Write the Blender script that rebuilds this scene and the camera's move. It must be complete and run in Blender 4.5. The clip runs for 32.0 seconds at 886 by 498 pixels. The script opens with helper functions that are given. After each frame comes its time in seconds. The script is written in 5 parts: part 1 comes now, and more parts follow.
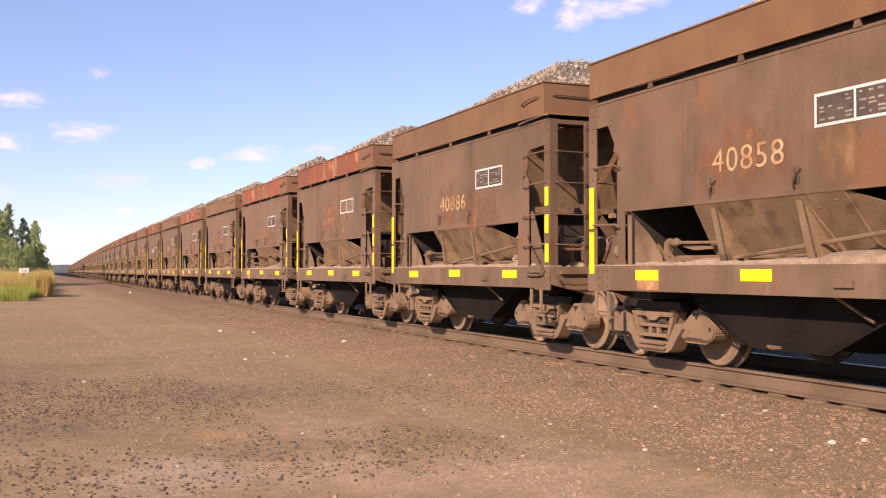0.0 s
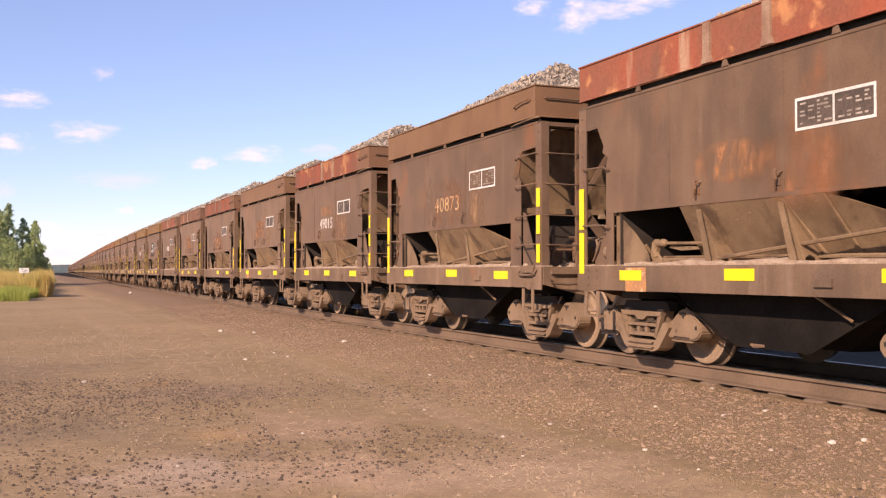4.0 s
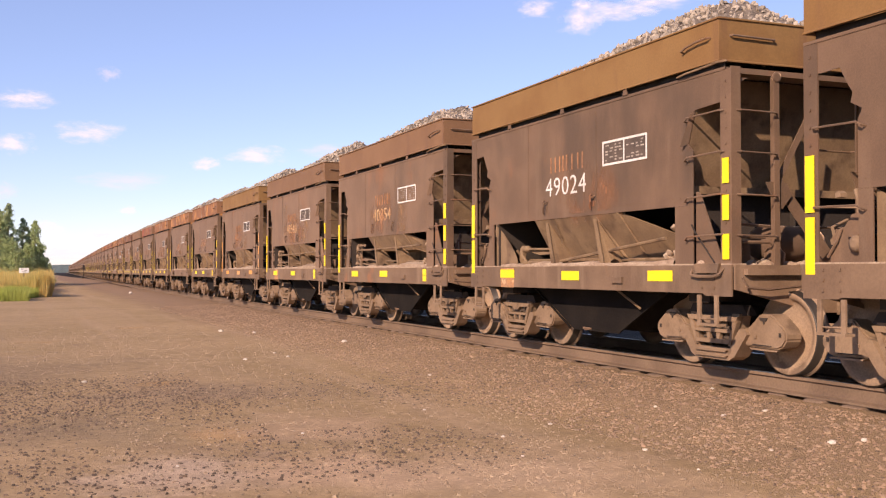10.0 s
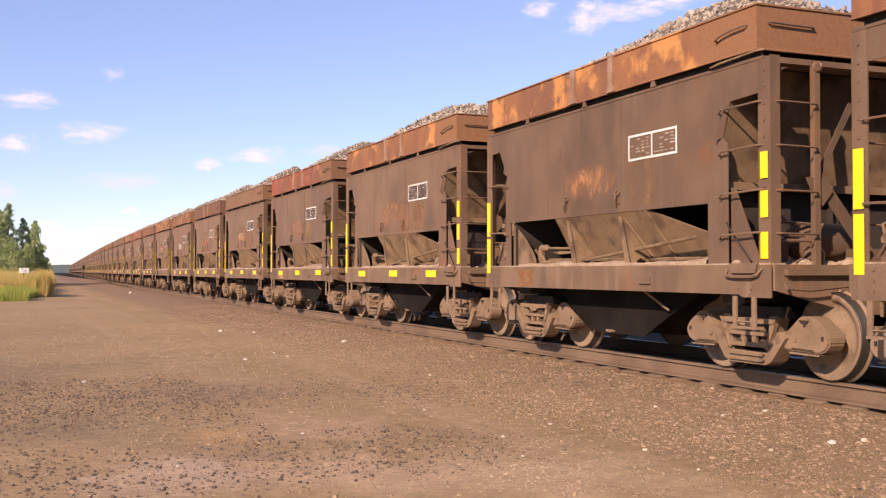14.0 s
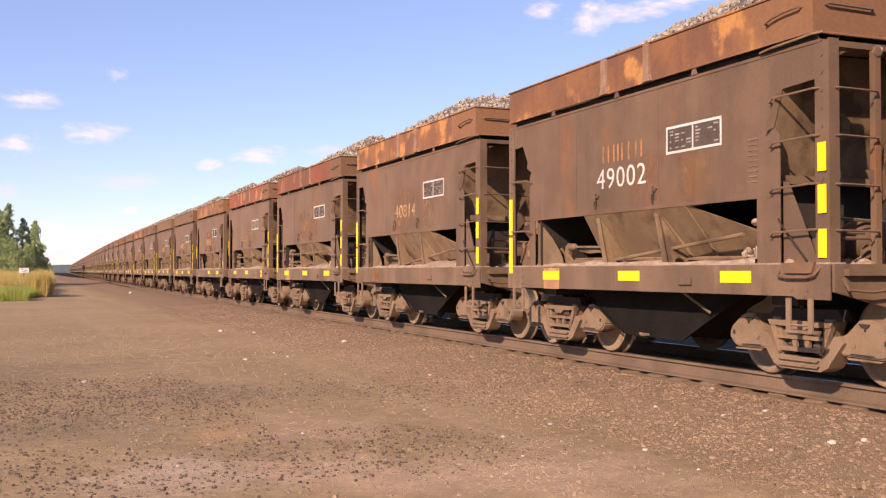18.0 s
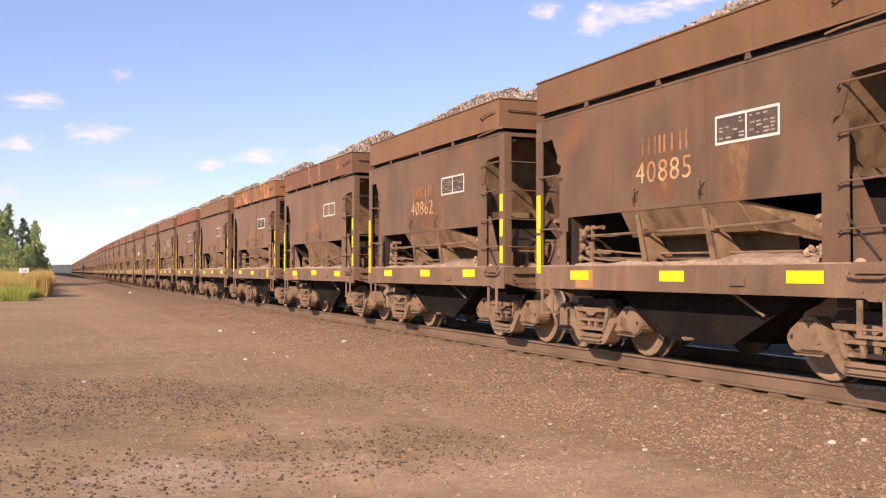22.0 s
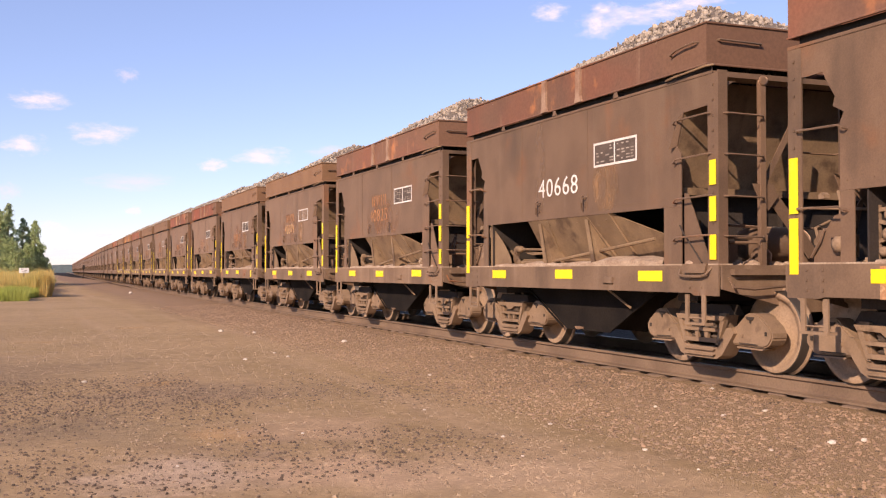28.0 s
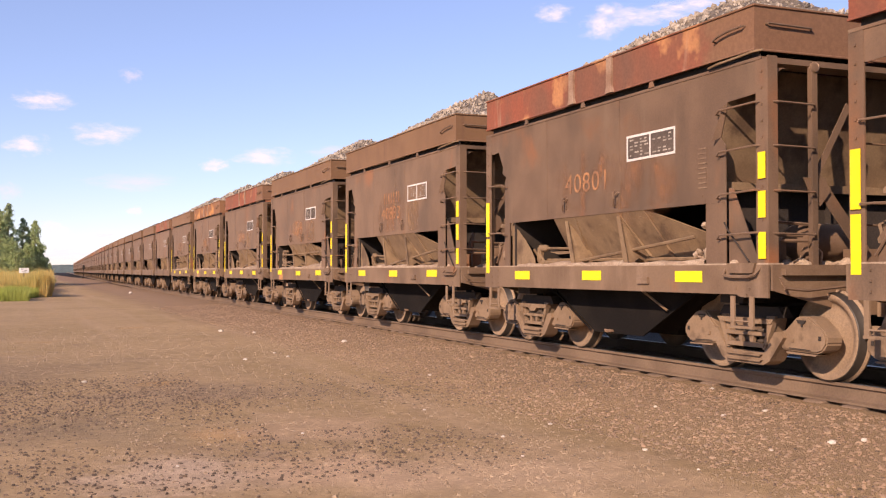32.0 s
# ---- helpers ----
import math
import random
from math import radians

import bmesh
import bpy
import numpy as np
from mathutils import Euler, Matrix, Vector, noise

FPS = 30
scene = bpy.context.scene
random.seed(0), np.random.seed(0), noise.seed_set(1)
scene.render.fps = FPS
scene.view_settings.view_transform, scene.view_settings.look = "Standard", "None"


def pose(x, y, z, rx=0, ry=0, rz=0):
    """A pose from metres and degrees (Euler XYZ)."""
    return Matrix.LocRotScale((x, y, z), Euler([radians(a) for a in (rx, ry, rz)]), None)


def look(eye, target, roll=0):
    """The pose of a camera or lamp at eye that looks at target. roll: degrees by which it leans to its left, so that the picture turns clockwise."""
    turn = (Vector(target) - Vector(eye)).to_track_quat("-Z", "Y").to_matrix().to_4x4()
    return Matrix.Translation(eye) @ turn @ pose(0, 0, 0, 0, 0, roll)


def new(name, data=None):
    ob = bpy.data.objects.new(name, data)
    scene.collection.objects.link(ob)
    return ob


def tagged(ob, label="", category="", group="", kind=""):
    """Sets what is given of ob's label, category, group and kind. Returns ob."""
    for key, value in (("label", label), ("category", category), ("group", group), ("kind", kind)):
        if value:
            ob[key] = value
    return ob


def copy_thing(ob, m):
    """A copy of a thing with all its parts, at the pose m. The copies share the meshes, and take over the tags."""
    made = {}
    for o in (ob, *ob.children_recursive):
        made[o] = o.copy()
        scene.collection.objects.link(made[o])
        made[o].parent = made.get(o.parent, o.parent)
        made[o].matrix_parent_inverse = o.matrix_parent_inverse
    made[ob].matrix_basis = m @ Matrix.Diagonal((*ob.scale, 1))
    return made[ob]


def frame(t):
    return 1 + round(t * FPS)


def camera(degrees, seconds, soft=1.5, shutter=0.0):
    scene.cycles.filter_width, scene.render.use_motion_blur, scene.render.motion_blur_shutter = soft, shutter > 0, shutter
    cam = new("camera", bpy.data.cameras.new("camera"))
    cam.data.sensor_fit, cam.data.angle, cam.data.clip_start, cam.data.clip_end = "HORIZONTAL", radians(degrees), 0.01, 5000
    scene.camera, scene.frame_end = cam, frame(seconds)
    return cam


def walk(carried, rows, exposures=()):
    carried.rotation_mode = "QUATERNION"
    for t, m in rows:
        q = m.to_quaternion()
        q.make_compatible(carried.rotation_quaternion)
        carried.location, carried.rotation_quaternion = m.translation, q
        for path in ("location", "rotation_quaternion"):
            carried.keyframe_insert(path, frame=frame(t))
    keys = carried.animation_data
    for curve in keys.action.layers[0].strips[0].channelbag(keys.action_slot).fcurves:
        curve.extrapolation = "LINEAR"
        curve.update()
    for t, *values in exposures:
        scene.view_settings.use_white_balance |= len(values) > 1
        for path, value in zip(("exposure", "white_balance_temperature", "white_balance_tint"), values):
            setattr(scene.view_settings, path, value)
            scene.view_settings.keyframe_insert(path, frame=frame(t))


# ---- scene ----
cam = camera(46.62, 32.0, soft=1.2)
EYE = (0.0, 0.0, 1.04)
walk(cam, [(0.0, pose(*EYE, 91.23, 0, -22.05)), (32.0, pose(*EYE, 91.23, 0, -22.05))],
     exposures=[(0.0, 0.43, 6600, 31), (32.0, 0.43, 6600, 31)])

# ---- world and sun ----
SUN_TO = Vector((-0.63, -0.46, 0.415)).normalized()
world = bpy.data.worlds.new("sky")
scene.world = world
world.use_nodes = True
wn, wl = world.node_tree.nodes, world.node_tree.links
sky = wn.new("ShaderNodeTexSky")
sky.sky_type = "NISHITA"
sky.sun_disc = False
sky.sun_elevation = math.asin(SUN_TO.z)
sky.sun_rotation = math.atan2(SUN_TO.x, SUN_TO.y)
sky.air_density, sky.dust_density, sky.ozone_density = 0.9, 0.15, 3.0
veil = wn.new("ShaderNodeMix")     # thin high haze over the whole sky
veil.data_type = "RGBA"
veil.inputs["Factor"].default_value = 0.19
veil.inputs["B"].default_value = (3.4, 4.2, 6.3, 1)
wl.new(sky.outputs[0], veil.inputs["A"])
wl.new(veil.outputs["Result"], wn["Background"].inputs[0])
wn["Background"].inputs[1].default_value = 0.119
sun_data = bpy.data.lights.new("sun", "SUN")
sun_data.energy, sun_data.angle, sun_data.color = 4.8, radians(0.6), (1.0, 0.84, 0.60)
sun = new("sun", sun_data)
sun.matrix_world = look(SUN_TO * 60, (0, 0, 0))

# ---- plan ----
CAR = 7.315             # coupled length of one car
SIDE = 6.372            # lateral distance of the cars' near side
HALF = 1.46             # half width of a car
TRACK = SIDE + HALF     # lateral place of the track's middle
GROUND = -0.31          # yard level below the top of the rails
BEND_A, BEND_B, BEND = 25.0, 130.0, 0.00027


def bend(y):
    """Sideways offset and heading of the track at y metres ahead."""
    if y <= BEND_A:
        return 0.0, 0.0
    d = min(y, BEND_B) - BEND_A
    off, head = BEND * d * d / 2, BEND * d
    if y > BEND_B:
        off += head * (y - BEND_B)
    return off, head


def run(t):
    """Metres that the train has gone at t seconds."""
    return -2.13816864e-4 * t ** 3 + 1.46544924e-2 * t * t + 9.02761244 * t - 10.9888427


# ---- materials ----
def nodes_of(name):
    m = bpy.data.materials.new(name)
    m.use_nodes = True
    return m, m.node_tree.nodes, m.node_tree.links, m.node_tree.nodes["Principled BSDF"]


def mixer(n, l, fac, a, b, mode="MIX"):
    x = n.new("ShaderNodeMix")
    x.data_type, x.blend_type = "RGBA", mode
    for sock, val in ((x.inputs["Factor"], fac), (x.inputs["A"], a), (x.inputs["B"], b)):
        if hasattr(val, "links"):
            l.new(val, sock)
        elif isinstance(val, tuple):
            sock.default_value = (*val[:3], 1)
        else:
            sock.default_value = val
    return x.outputs["Result"]


def ramp(n, l, src, lo, hi):
    r = n.new("ShaderNodeMapRange")
    r.interpolation_type = "SMOOTHSTEP"
    r.inputs[1].default_value, r.inputs[2].default_value = lo, hi
    l.new(src, r.inputs[0])
    return r.outputs[0]


def noisy(n, l, vec, scale, detail=5.0, rough=0.6):
    t = n.new("ShaderNodeTexNoise")
    t.inputs["Scale"].default_value, t.inputs["Detail"].default_value, t.inputs["Roughness"].default_value = scale, detail, rough
    l.new(vec, t.inputs["Vector"])
    return t.outputs[0]


def surface(name, c1, c2, patch=None, patch_at=(0.56, 0.68), patch_scale=1.2, scale=1.6, fine=45.0, rough=0.85, metal=0.0,
            bump=0.25, streak=None, streak_at=(0.55, 0.75), shift=True, island=False, grain=0.35, rust=None, rust_at=(0.58, 0.72), soot=None, vary=0.0, dust=0.0, front=None):
    """A worn surface: two colours at large scale, grain, patches and vertical streaks."""
    m, n, l, p = nodes_of(name)
    tc = n.new("ShaderNodeTexCoord")
    vec = tc.outputs["Object"]
    if shift:
        oi = n.new("ShaderNodeObjectInfo")
        mul = n.new("ShaderNodeVectorMath")
        mul.operation = "MULTIPLY_ADD"
        comb = n.new("ShaderNodeCombineXYZ")
        for i in range(3):
            l.new(oi.outputs["Random"], comb.inputs[i])
        l.new(comb.outputs[0], mul.inputs[0])
        mul.inputs[1].default_value = (37.0, 53.0, 29.0)
        l.new(vec, mul.inputs[2])
        vec = mul.outputs[0]
    col = mixer(n, l, ramp(n, l, noisy(n, l, vec, scale, 3.0, 0.5), 0.35, 0.65), c1, c2)
    if patch:
        col = mixer(n, l, ramp(n, l, noisy(n, l, vec, patch_scale, 4.0, 0.55), *patch_at), col, patch)
    if streak:
        mp = n.new("ShaderNodeMapping")
        mp.inputs["Scale"].default_value = (2.4, 2.4, 0.30)
        l.new(vec, mp.inputs[0])
        col = mixer(n, l, ramp(n, l, noisy(n, l, mp.outputs[0], 1.6, 3.0, 0.6), *streak_at), col, streak)
    if soot:
        mp = n.new("ShaderNodeMapping")
        mp.inputs["Scale"].default_value = (0.8, 0.8, 0.35)
        mp.inputs["Location"].default_value = (7.0, 3.0, 1.0)
        l.new(vec, mp.inputs[0])
        col = mixer(n, l, ramp(n, l, noisy(n, l, mp.outputs[0], 1.3, 4.0, 0.6), 0.48, 0.72), col, soot)
    if rust:
        mp = n.new("ShaderNodeMapping")
        mp.inputs["Scale"].default_value = (1.6, 1.6, 1.05)
        mp.inputs["Location"].default_value = (2.0, 11.0, 5.0)
        l.new(vec, mp.inputs[0])
        col = mixer(n, l, ramp(n, l, noisy(n, l, mp.outputs[0], 0.8, 5.0, 0.5), *rust_at), col, rust)
    if front:
        # the repaired front panel has kept another colour
        at, wave = n.new("ShaderNodeSeparateXYZ"), n.new("ShaderNodeMath")
        l.new(tc.outputs["Object"], at.inputs[0])
        wave.operation = "MULTIPLY_ADD"
        l.new(noisy(n, l, vec, 2.2, 4.0), wave.inputs[0])
        wave.inputs[1].default_value = 1.1
        l.new(at.outputs[1], wave.inputs[2])
        col = mixer(n, l, ramp(n, l, wave.outputs[0], -1.35, -1.75), col, front)
    if vary:
        ov = n.new("ShaderNodeObjectInfo")
        col = mixer(n, l, 1.0, col, mixer(n, l, ov.outputs["Random"], (1 - vary,) * 3, (1 + vary,) * 3), "MULTIPLY")
    g = noisy(n, l, vec, fine, 6.0, 0.7)
    dark = mixer(n, l, ramp(n, l, g, 0.3, 0.7), (1 - grain,) * 3, (1 + grain * 0.6,) * 3)
    col = mixer(n, l, 1.0, col, dark, "MULTIPLY")
    if island:
        geo = n.new("ShaderNodeNewGeometry")
        lift = mixer(n, l, geo.outputs["Random Per Island"], (0.72, 0.72, 0.72), (1.22, 1.21, 1.20))
        col = mixer(n, l, 1.0, col, lift, "MULTIPLY")
    l.new(col, p.inputs["Base Color"])
    p.inputs["Roughness"].default_value, p.inputs["Metallic"].default_value = rough, metal
    if dust:
        # a fine film of dust that shows most at a glancing view
        p.inputs["Sheen Weight"].default_value, p.inputs["Sheen Roughness"].default_value = dust, 0.38
        p.inputs["Sheen Tint"].default_value = (0.80, 0.54, 0.35, 1)
    if bump:
        b = n.new("ShaderNodeBump")
        b.inputs["Strength"].default_value, b.inputs["Distance"].default_value = bump, 0.02
        l.new(g, b.inputs["Height"])
        l.new(b.outputs[0], p.inputs["Normal"])
    return m


M_BODY = surface("dusty_brown_steel", (0.124, 0.073, 0.042), (0.163, 0.097, 0.056), patch=(0.188, 0.082, 0.034), patch_at=(0.58, 0.74),
                 patch_scale=0.9, streak=(0.185, 0.120, 0.072), streak_at=(0.52, 0.85), soot=(0.085, 0.053, 0.032), rust=(0.23, 0.090, 0.034),
                 rust_at=(0.60, 0.76), vary=0.12, grain=0.13, fine=55, bump=0.08, dust=0.80)
M_HOP = surface("dusty_hopper_steel", (0.188, 0.118, 0.062), (0.240, 0.156, 0.083), scale=2.5, streak=(0.142, 0.087, 0.047), grain=0.16, bump=0.12, vary=0.06, patch=(0.105, 0.062, 0.033), patch_at=(0.50, 0.68), patch_scale=2.6, dust=0.15)
M_SILL = surface("dusty_sill_steel", (0.150, 0.092, 0.053), (0.200, 0.126, 0.074), patch=(0.250, 0.110, 0.049), patch_at=(0.60, 0.74), streak=(0.25, 0.165, 0.105), streak_at=(0.5, 0.8), soot=(0.11, 0.07, 0.043), vary=0.08, grain=0.13, bump=0.08, dust=0.25)
M_EXT = {
    "B": surface("brown_extension_steel", (0.172, 0.088, 0.040), (0.204, 0.107, 0.049), streak=(0.155, 0.077, 0.039), grain=0.12, bump=0.08, vary=0.1, dust=0.45),
    "G": surface("ochre_extension_steel", (0.205, 0.104, 0.030), (0.235, 0.128, 0.040), streak=(0.175, 0.085, 0.033), grain=0.12, bump=0.08, dust=0.2),
    "R": surface("red_extension_steel", (0.300, 0.078, 0.036), (0.215, 0.080, 0.042), patch=(0.47, 0.205, 0.080), patch_at=(0.56, 0.66),
                 patch_scale=1.9, streak=(0.38, 0.225, 0.14), streak_at=(0.62, 0.74), soot=(0.16, 0.075, 0.045), grain=0.16, fine=25, bump=0.06, scale=0.9, vary=0.14, dust=0.15, front=(0.205, 0.103, 0.052)),
    "O": surface("rusted_extension_steel", (0.28, 0.120, 0.048), (0.19, 0.085, 0.045), patch=(0.52, 0.235, 0.070), patch_at=(0.52, 0.64),
                 patch_scale=2.1, streak=(0.20, 0.08, 0.045), streak_at=(0.55, 0.72), grain=0.14, fine=25, bump=0.08, vary=0.12, dust=0.15, front=(0.245, 0.115, 0.050)),
}
M_EXT["D"] = surface("dull_red_extension_steel", (0.205, 0.078, 0.042), (0.165, 0.083, 0.048), patch=(0.40, 0.155, 0.058), patch_at=(0.58, 0.70),
                     patch_scale=1.7, streak=(0.27, 0.15, 0.09), streak_at=(0.60, 0.76), soot=(0.13, 0.065, 0.04), grain=0.16, fine=25, bump=0.06, scale=0.9, vary=0.12, dust=0.2, front=(0.170, 0.086, 0.047))
M_RIB = surface("dusty_pale_rib_steel", (0.34, 0.22, 0.145), (0.25, 0.14, 0.085), scale=4.0, streak=(0.20, 0.095, 0.052), grain=0.18)
M_DUST = surface("pale_dust_on_steel", (0.240, 0.155, 0.092), (0.194, 0.116, 0.069), scale=5.0, grain=0.25)
# real grime, and painted shade in the recesses and under the car
M_DARK = surface("grime_and_shade_dark_steel", (0.027, 0.019, 0.014), (0.042, 0.030, 0.022), grain=0.3)
# near-black that paints the shade below and inside the car body
M_SHADE_BLACK = surface("painted_shade_black", (0.010, 0.008, 0.007), (0.018, 0.014, 0.011), grain=0.3, rough=0.95)
M_SHADE_BLACK.node_tree.nodes["Principled BSDF"].inputs["Specular IOR Level"].default_value = 0.15
M_TRUCK = surface("dust_caked_cast_steel", (0.208, 0.135, 0.079), (0.260, 0.172, 0.103), patch=(0.150, 0.096, 0.056), scale=3.0, patch_scale=4.0, grain=0.12, bump=0.1)
# oily, and darkened further to paint the shade of the spring pocket
M_SPRING = surface("oil_and_shade_spring_steel", (0.050, 0.034, 0.022), (0.090, 0.061, 0.038), scale=6.0, grain=0.3)
M_WHEEL = surface("dusty_wheel_face", (0.265, 0.178, 0.110), (0.325, 0.220, 0.137), grain=0.2, vary=0.15, patch=(0.17, 0.112, 0.07), patch_scale=3.0)
# the polished tread's dark reflections are put into its base colour
M_TREAD = surface("worn_wheel_tread", (0.030, 0.024, 0.019), (0.048, 0.038, 0.030), rough=0.5, metal=0.3, grain=0.1, bump=0.0)
M_YELLOW = surface("yellow_reflective_tape", (0.95, 0.72, 0.0), (0.90, 0.66, 0.0), rough=0.4, grain=0.05, bump=0.0)
M_ORANGE_TAPE = surface("faded_orange_tape", (0.75, 0.33, 0.06), (0.62, 0.33, 0.14), rough=0.6, grain=0.15, bump=0.0)
M_PRIMER = surface("weathered_orange_primer", (0.50, 0.235, 0.085), (0.36, 0.19, 0.095), patch=(0.60, 0.40, 0.22), scale=5.0, patch_scale=6.0, grain=0.25, bump=0.0)
M_WHITE = surface("worn_white_paint", (0.74, 0.70, 0.64), (0.62, 0.56, 0.5), grain=0.25, fine=60, bump=0.0)
M_CREAM = surface("cream_stencil_paint", (0.60, 0.40, 0.20), (0.42, 0.22, 0.10), scale=4.0, grain=0.3, fine=30, bump=0.0)
M_FADED = surface("faded_orange_stencil_paint", (0.44, 0.205, 0.085), (0.24, 0.12, 0.062), scale=5.0, grain=0.3, fine=22, bump=0.0)
M_PALE = surface("pale_cream_patch_paint", (0.72, 0.55, 0.36), (0.60, 0.42, 0.25), scale=6.0, grain=0.2, bump=0.0)
M_PANEL = surface("grimy_stencil_panel", (0.075, 0.056, 0.043), (0.11, 0.08, 0.06), scale=4.0, grain=0.3, bump=0.0)
M_GREYED = surface("greyed_white_paint", (0.42, 0.36, 0.29), (0.26, 0.21, 0.165), scale=9.0, grain=0.3, fine=30, bump=0.0)
M_BLACK = surface("black_stencil_panel", (0.03, 0.025, 0.022), (0.05, 0.04, 0.034), grain=0.2, bump=0.0)
M_ORE = surface("crushed_grey_ore", (0.331, 0.270, 0.207), (0.405, 0.338, 0.260), scale=5.0, fine=35, island=True, grain=0.35, bump=0.4)
# darkened fines paint the shade in the gaps between the lumps
M_ORE_FINES = surface("shade_dark_ore_fines", (0.130, 0.101, 0.074), (0.170, 0.134, 0.099), scale=9.0, fine=30, grain=0.5, bump=0.6)
M_SPILL = surface("pale_spilled_fines", (0.41, 0.305, 0.210), (0.31, 0.213, 0.140), scale=6.0, grain=0.3)
M_RAIL = surface("rusty_rail_side", (0.150, 0.097, 0.060), (0.200, 0.132, 0.082), shift=False, grain=0.2)
M_RAILTOP = surface("polished_rail_head", (0.180, 0.168, 0.162), (0.240, 0.228, 0.222), rough=0.42, metal=0.8, grain=0.08, bump=0.0, shift=False)
M_TIE = surface("dust_covered_tie_wood", (0.180, 0.118, 0.077), (0.224, 0.150, 0.098), grain=0.4)
M_STONE = surface("pale_limestone", (0.52, 0.45, 0.37), (0.62, 0.55, 0.46), scale=20, fine=80, grain=0.2)
M_GRAVEL = surface("brown_gravel_stones", (0.280, 0.195, 0.118), (0.369, 0.264, 0.164), scale=0.6, fine=60, island=True, shift=False, grain=0.3)
M_BALLAST = surface("red_brown_ballast_stones", (0.235, 0.150, 0.090), (0.305, 0.200, 0.122), scale=0.8, fine=60, island=True, shift=False, grain=0.3)
M_LUMP = surface("tan_ore_lumps", (0.262, 0.172, 0.105), (0.330, 0.224, 0.142), scale=0.9, fine=60, island=True, shift=False, grain=0.3)
# dark stones whose colour also stands in for small stone shadows
M_DARKSTONE = surface("dark_stone_and_shadow_specks", (0.100, 0.066, 0.041), (0.150, 0.100, 0.064), scale=3, fine=60, island=True, shift=False, grain=0.3)
M_BARK = surface("tree_bark", (0.10, 0.075, 0.05), (0.16, 0.12, 0.09))
M_LEAF = surface("tree_leaves", (0.41, 0.50, 0.23), (0.53, 0.60, 0.29), island=True, rough=0.7, bump=0.0, grain=0.2)
M_NEEDLE = surface("dark_tree_leaves", (0.35, 0.43, 0.23), (0.45, 0.52, 0.28), island=True, rough=0.7, bump=0.0, grain=0.2)
M_DRY = surface("dry_tall_grass", (0.72, 0.53, 0.19), (0.56, 0.46, 0.15), island=True, scale=0.5, bump=0.0, grain=0.2)
M_GRASS = surface("green_grass", (0.336, 0.407, 0.077), (0.414, 0.451, 0.110), island=True, scale=0.5, bump=0.0, grain=0.2)
M_SIGN = surface("white_sign_enamel", (0.78, 0.76, 0.72), (0.70, 0.68, 0.64), rough=0.5, grain=0.06, bump=0.0)


def rubbed_paint(name, c1, c2, half_w, half_h, cover, fleck=9.0):
    """Paint or rust worn thin: bare steel shows between the flecks and round the edge."""
    m, n, l, p = nodes_of(name)
    tc, oi = n.new("ShaderNodeTexCoord"), n.new("ShaderNodeObjectInfo")
    comb, add = n.new("ShaderNodeCombineXYZ"), n.new("ShaderNodeVectorMath")
    for i in range(3):
        l.new(oi.outputs["Random"], comb.inputs[i])
    add.operation = "MULTIPLY_ADD"
    add.inputs[1].default_value = (41.0, 23.0, 7.0)
    l.new(comb.outputs[0], add.inputs[0])
    l.new(tc.outputs["Object"], add.inputs[2])
    mp, ln, sm = n.new("ShaderNodeMapping"), n.new("ShaderNodeVectorMath"), n.new("ShaderNodeMath")
    mp.inputs["Scale"].default_value = (1 / half_w, 1 / half_h, 0)
    l.new(tc.outputs["Object"], mp.inputs[0])
    ln.operation = "LENGTH"
    l.new(mp.outputs[0], ln.inputs[0])
    edge_fall = ramp(n, l, ln.outputs["Value"], 1.10, 0.60)
    sm.operation = "MULTIPLY"
    l.new(edge_fall, sm.inputs[0])
    stretch = n.new("ShaderNodeMapping")
    stretch.inputs["Scale"].default_value = (1.0, 0.45, 1.0)
    l.new(add.outputs[0], stretch.inputs[0])
    l.new(ramp(n, l, noisy(n, l, stretch.outputs[0], fleck, 4.0, 0.6), 0.62 - cover * 0.35, 0.78), sm.inputs[1])
    keep = n.new("ShaderNodeMath")
    keep.operation = "MULTIPLY"
    keep.inputs[1].default_value = min(1.0, cover * 1.3)
    l.new(sm.outputs[0], keep.inputs[0])
    col = mixer(n, l, ramp(n, l, noisy(n, l, add.outputs[0], 5.0, 3.0), 0.35, 0.65), c1, c2)
    l.new(col, p.inputs["Base Color"])
    p.inputs["Roughness"].default_value = 0.85
    p.inputs["Sheen Weight"].default_value, p.inputs["Sheen Roughness"].default_value = 0.5, 0.45
    p.inputs["Sheen Tint"].default_value = (0.80, 0.54, 0.35, 1)
    tr, mx = n.new("ShaderNodeBsdfTransparent"), n.new("ShaderNodeMixShader")
    l.new(keep.outputs[0], mx.inputs[0])
    l.new(tr.outputs[0], mx.inputs[1])
    l.new(p.outputs[0], mx.inputs[2])
    l.new(mx.outputs[0], n["Material Output"].inputs[0])
    return m


M_RUBBED = rubbed_paint("rubbed_orange_number", (0.50, 0.225, 0.088), (0.35, 0.165, 0.075), 0.66, 0.22, 0.80)
M_BLOOM = rubbed_paint("rust_bloom", (0.31, 0.135, 0.058), (0.22, 0.105, 0.052), 0.80, 0.42, 0.70, 3.2)
M_REPAINT = rubbed_paint("worn_repaint", (0.30, 0.165, 0.075), (0.215, 0.125, 0.062), 0.33, 0.36, 0.90, 4.0)
M_RUN = rubbed_paint("dust_run", (0.25, 0.165, 0.11), (0.20, 0.125, 0.08), 0.16, 0.75, 0.6, 5.0)


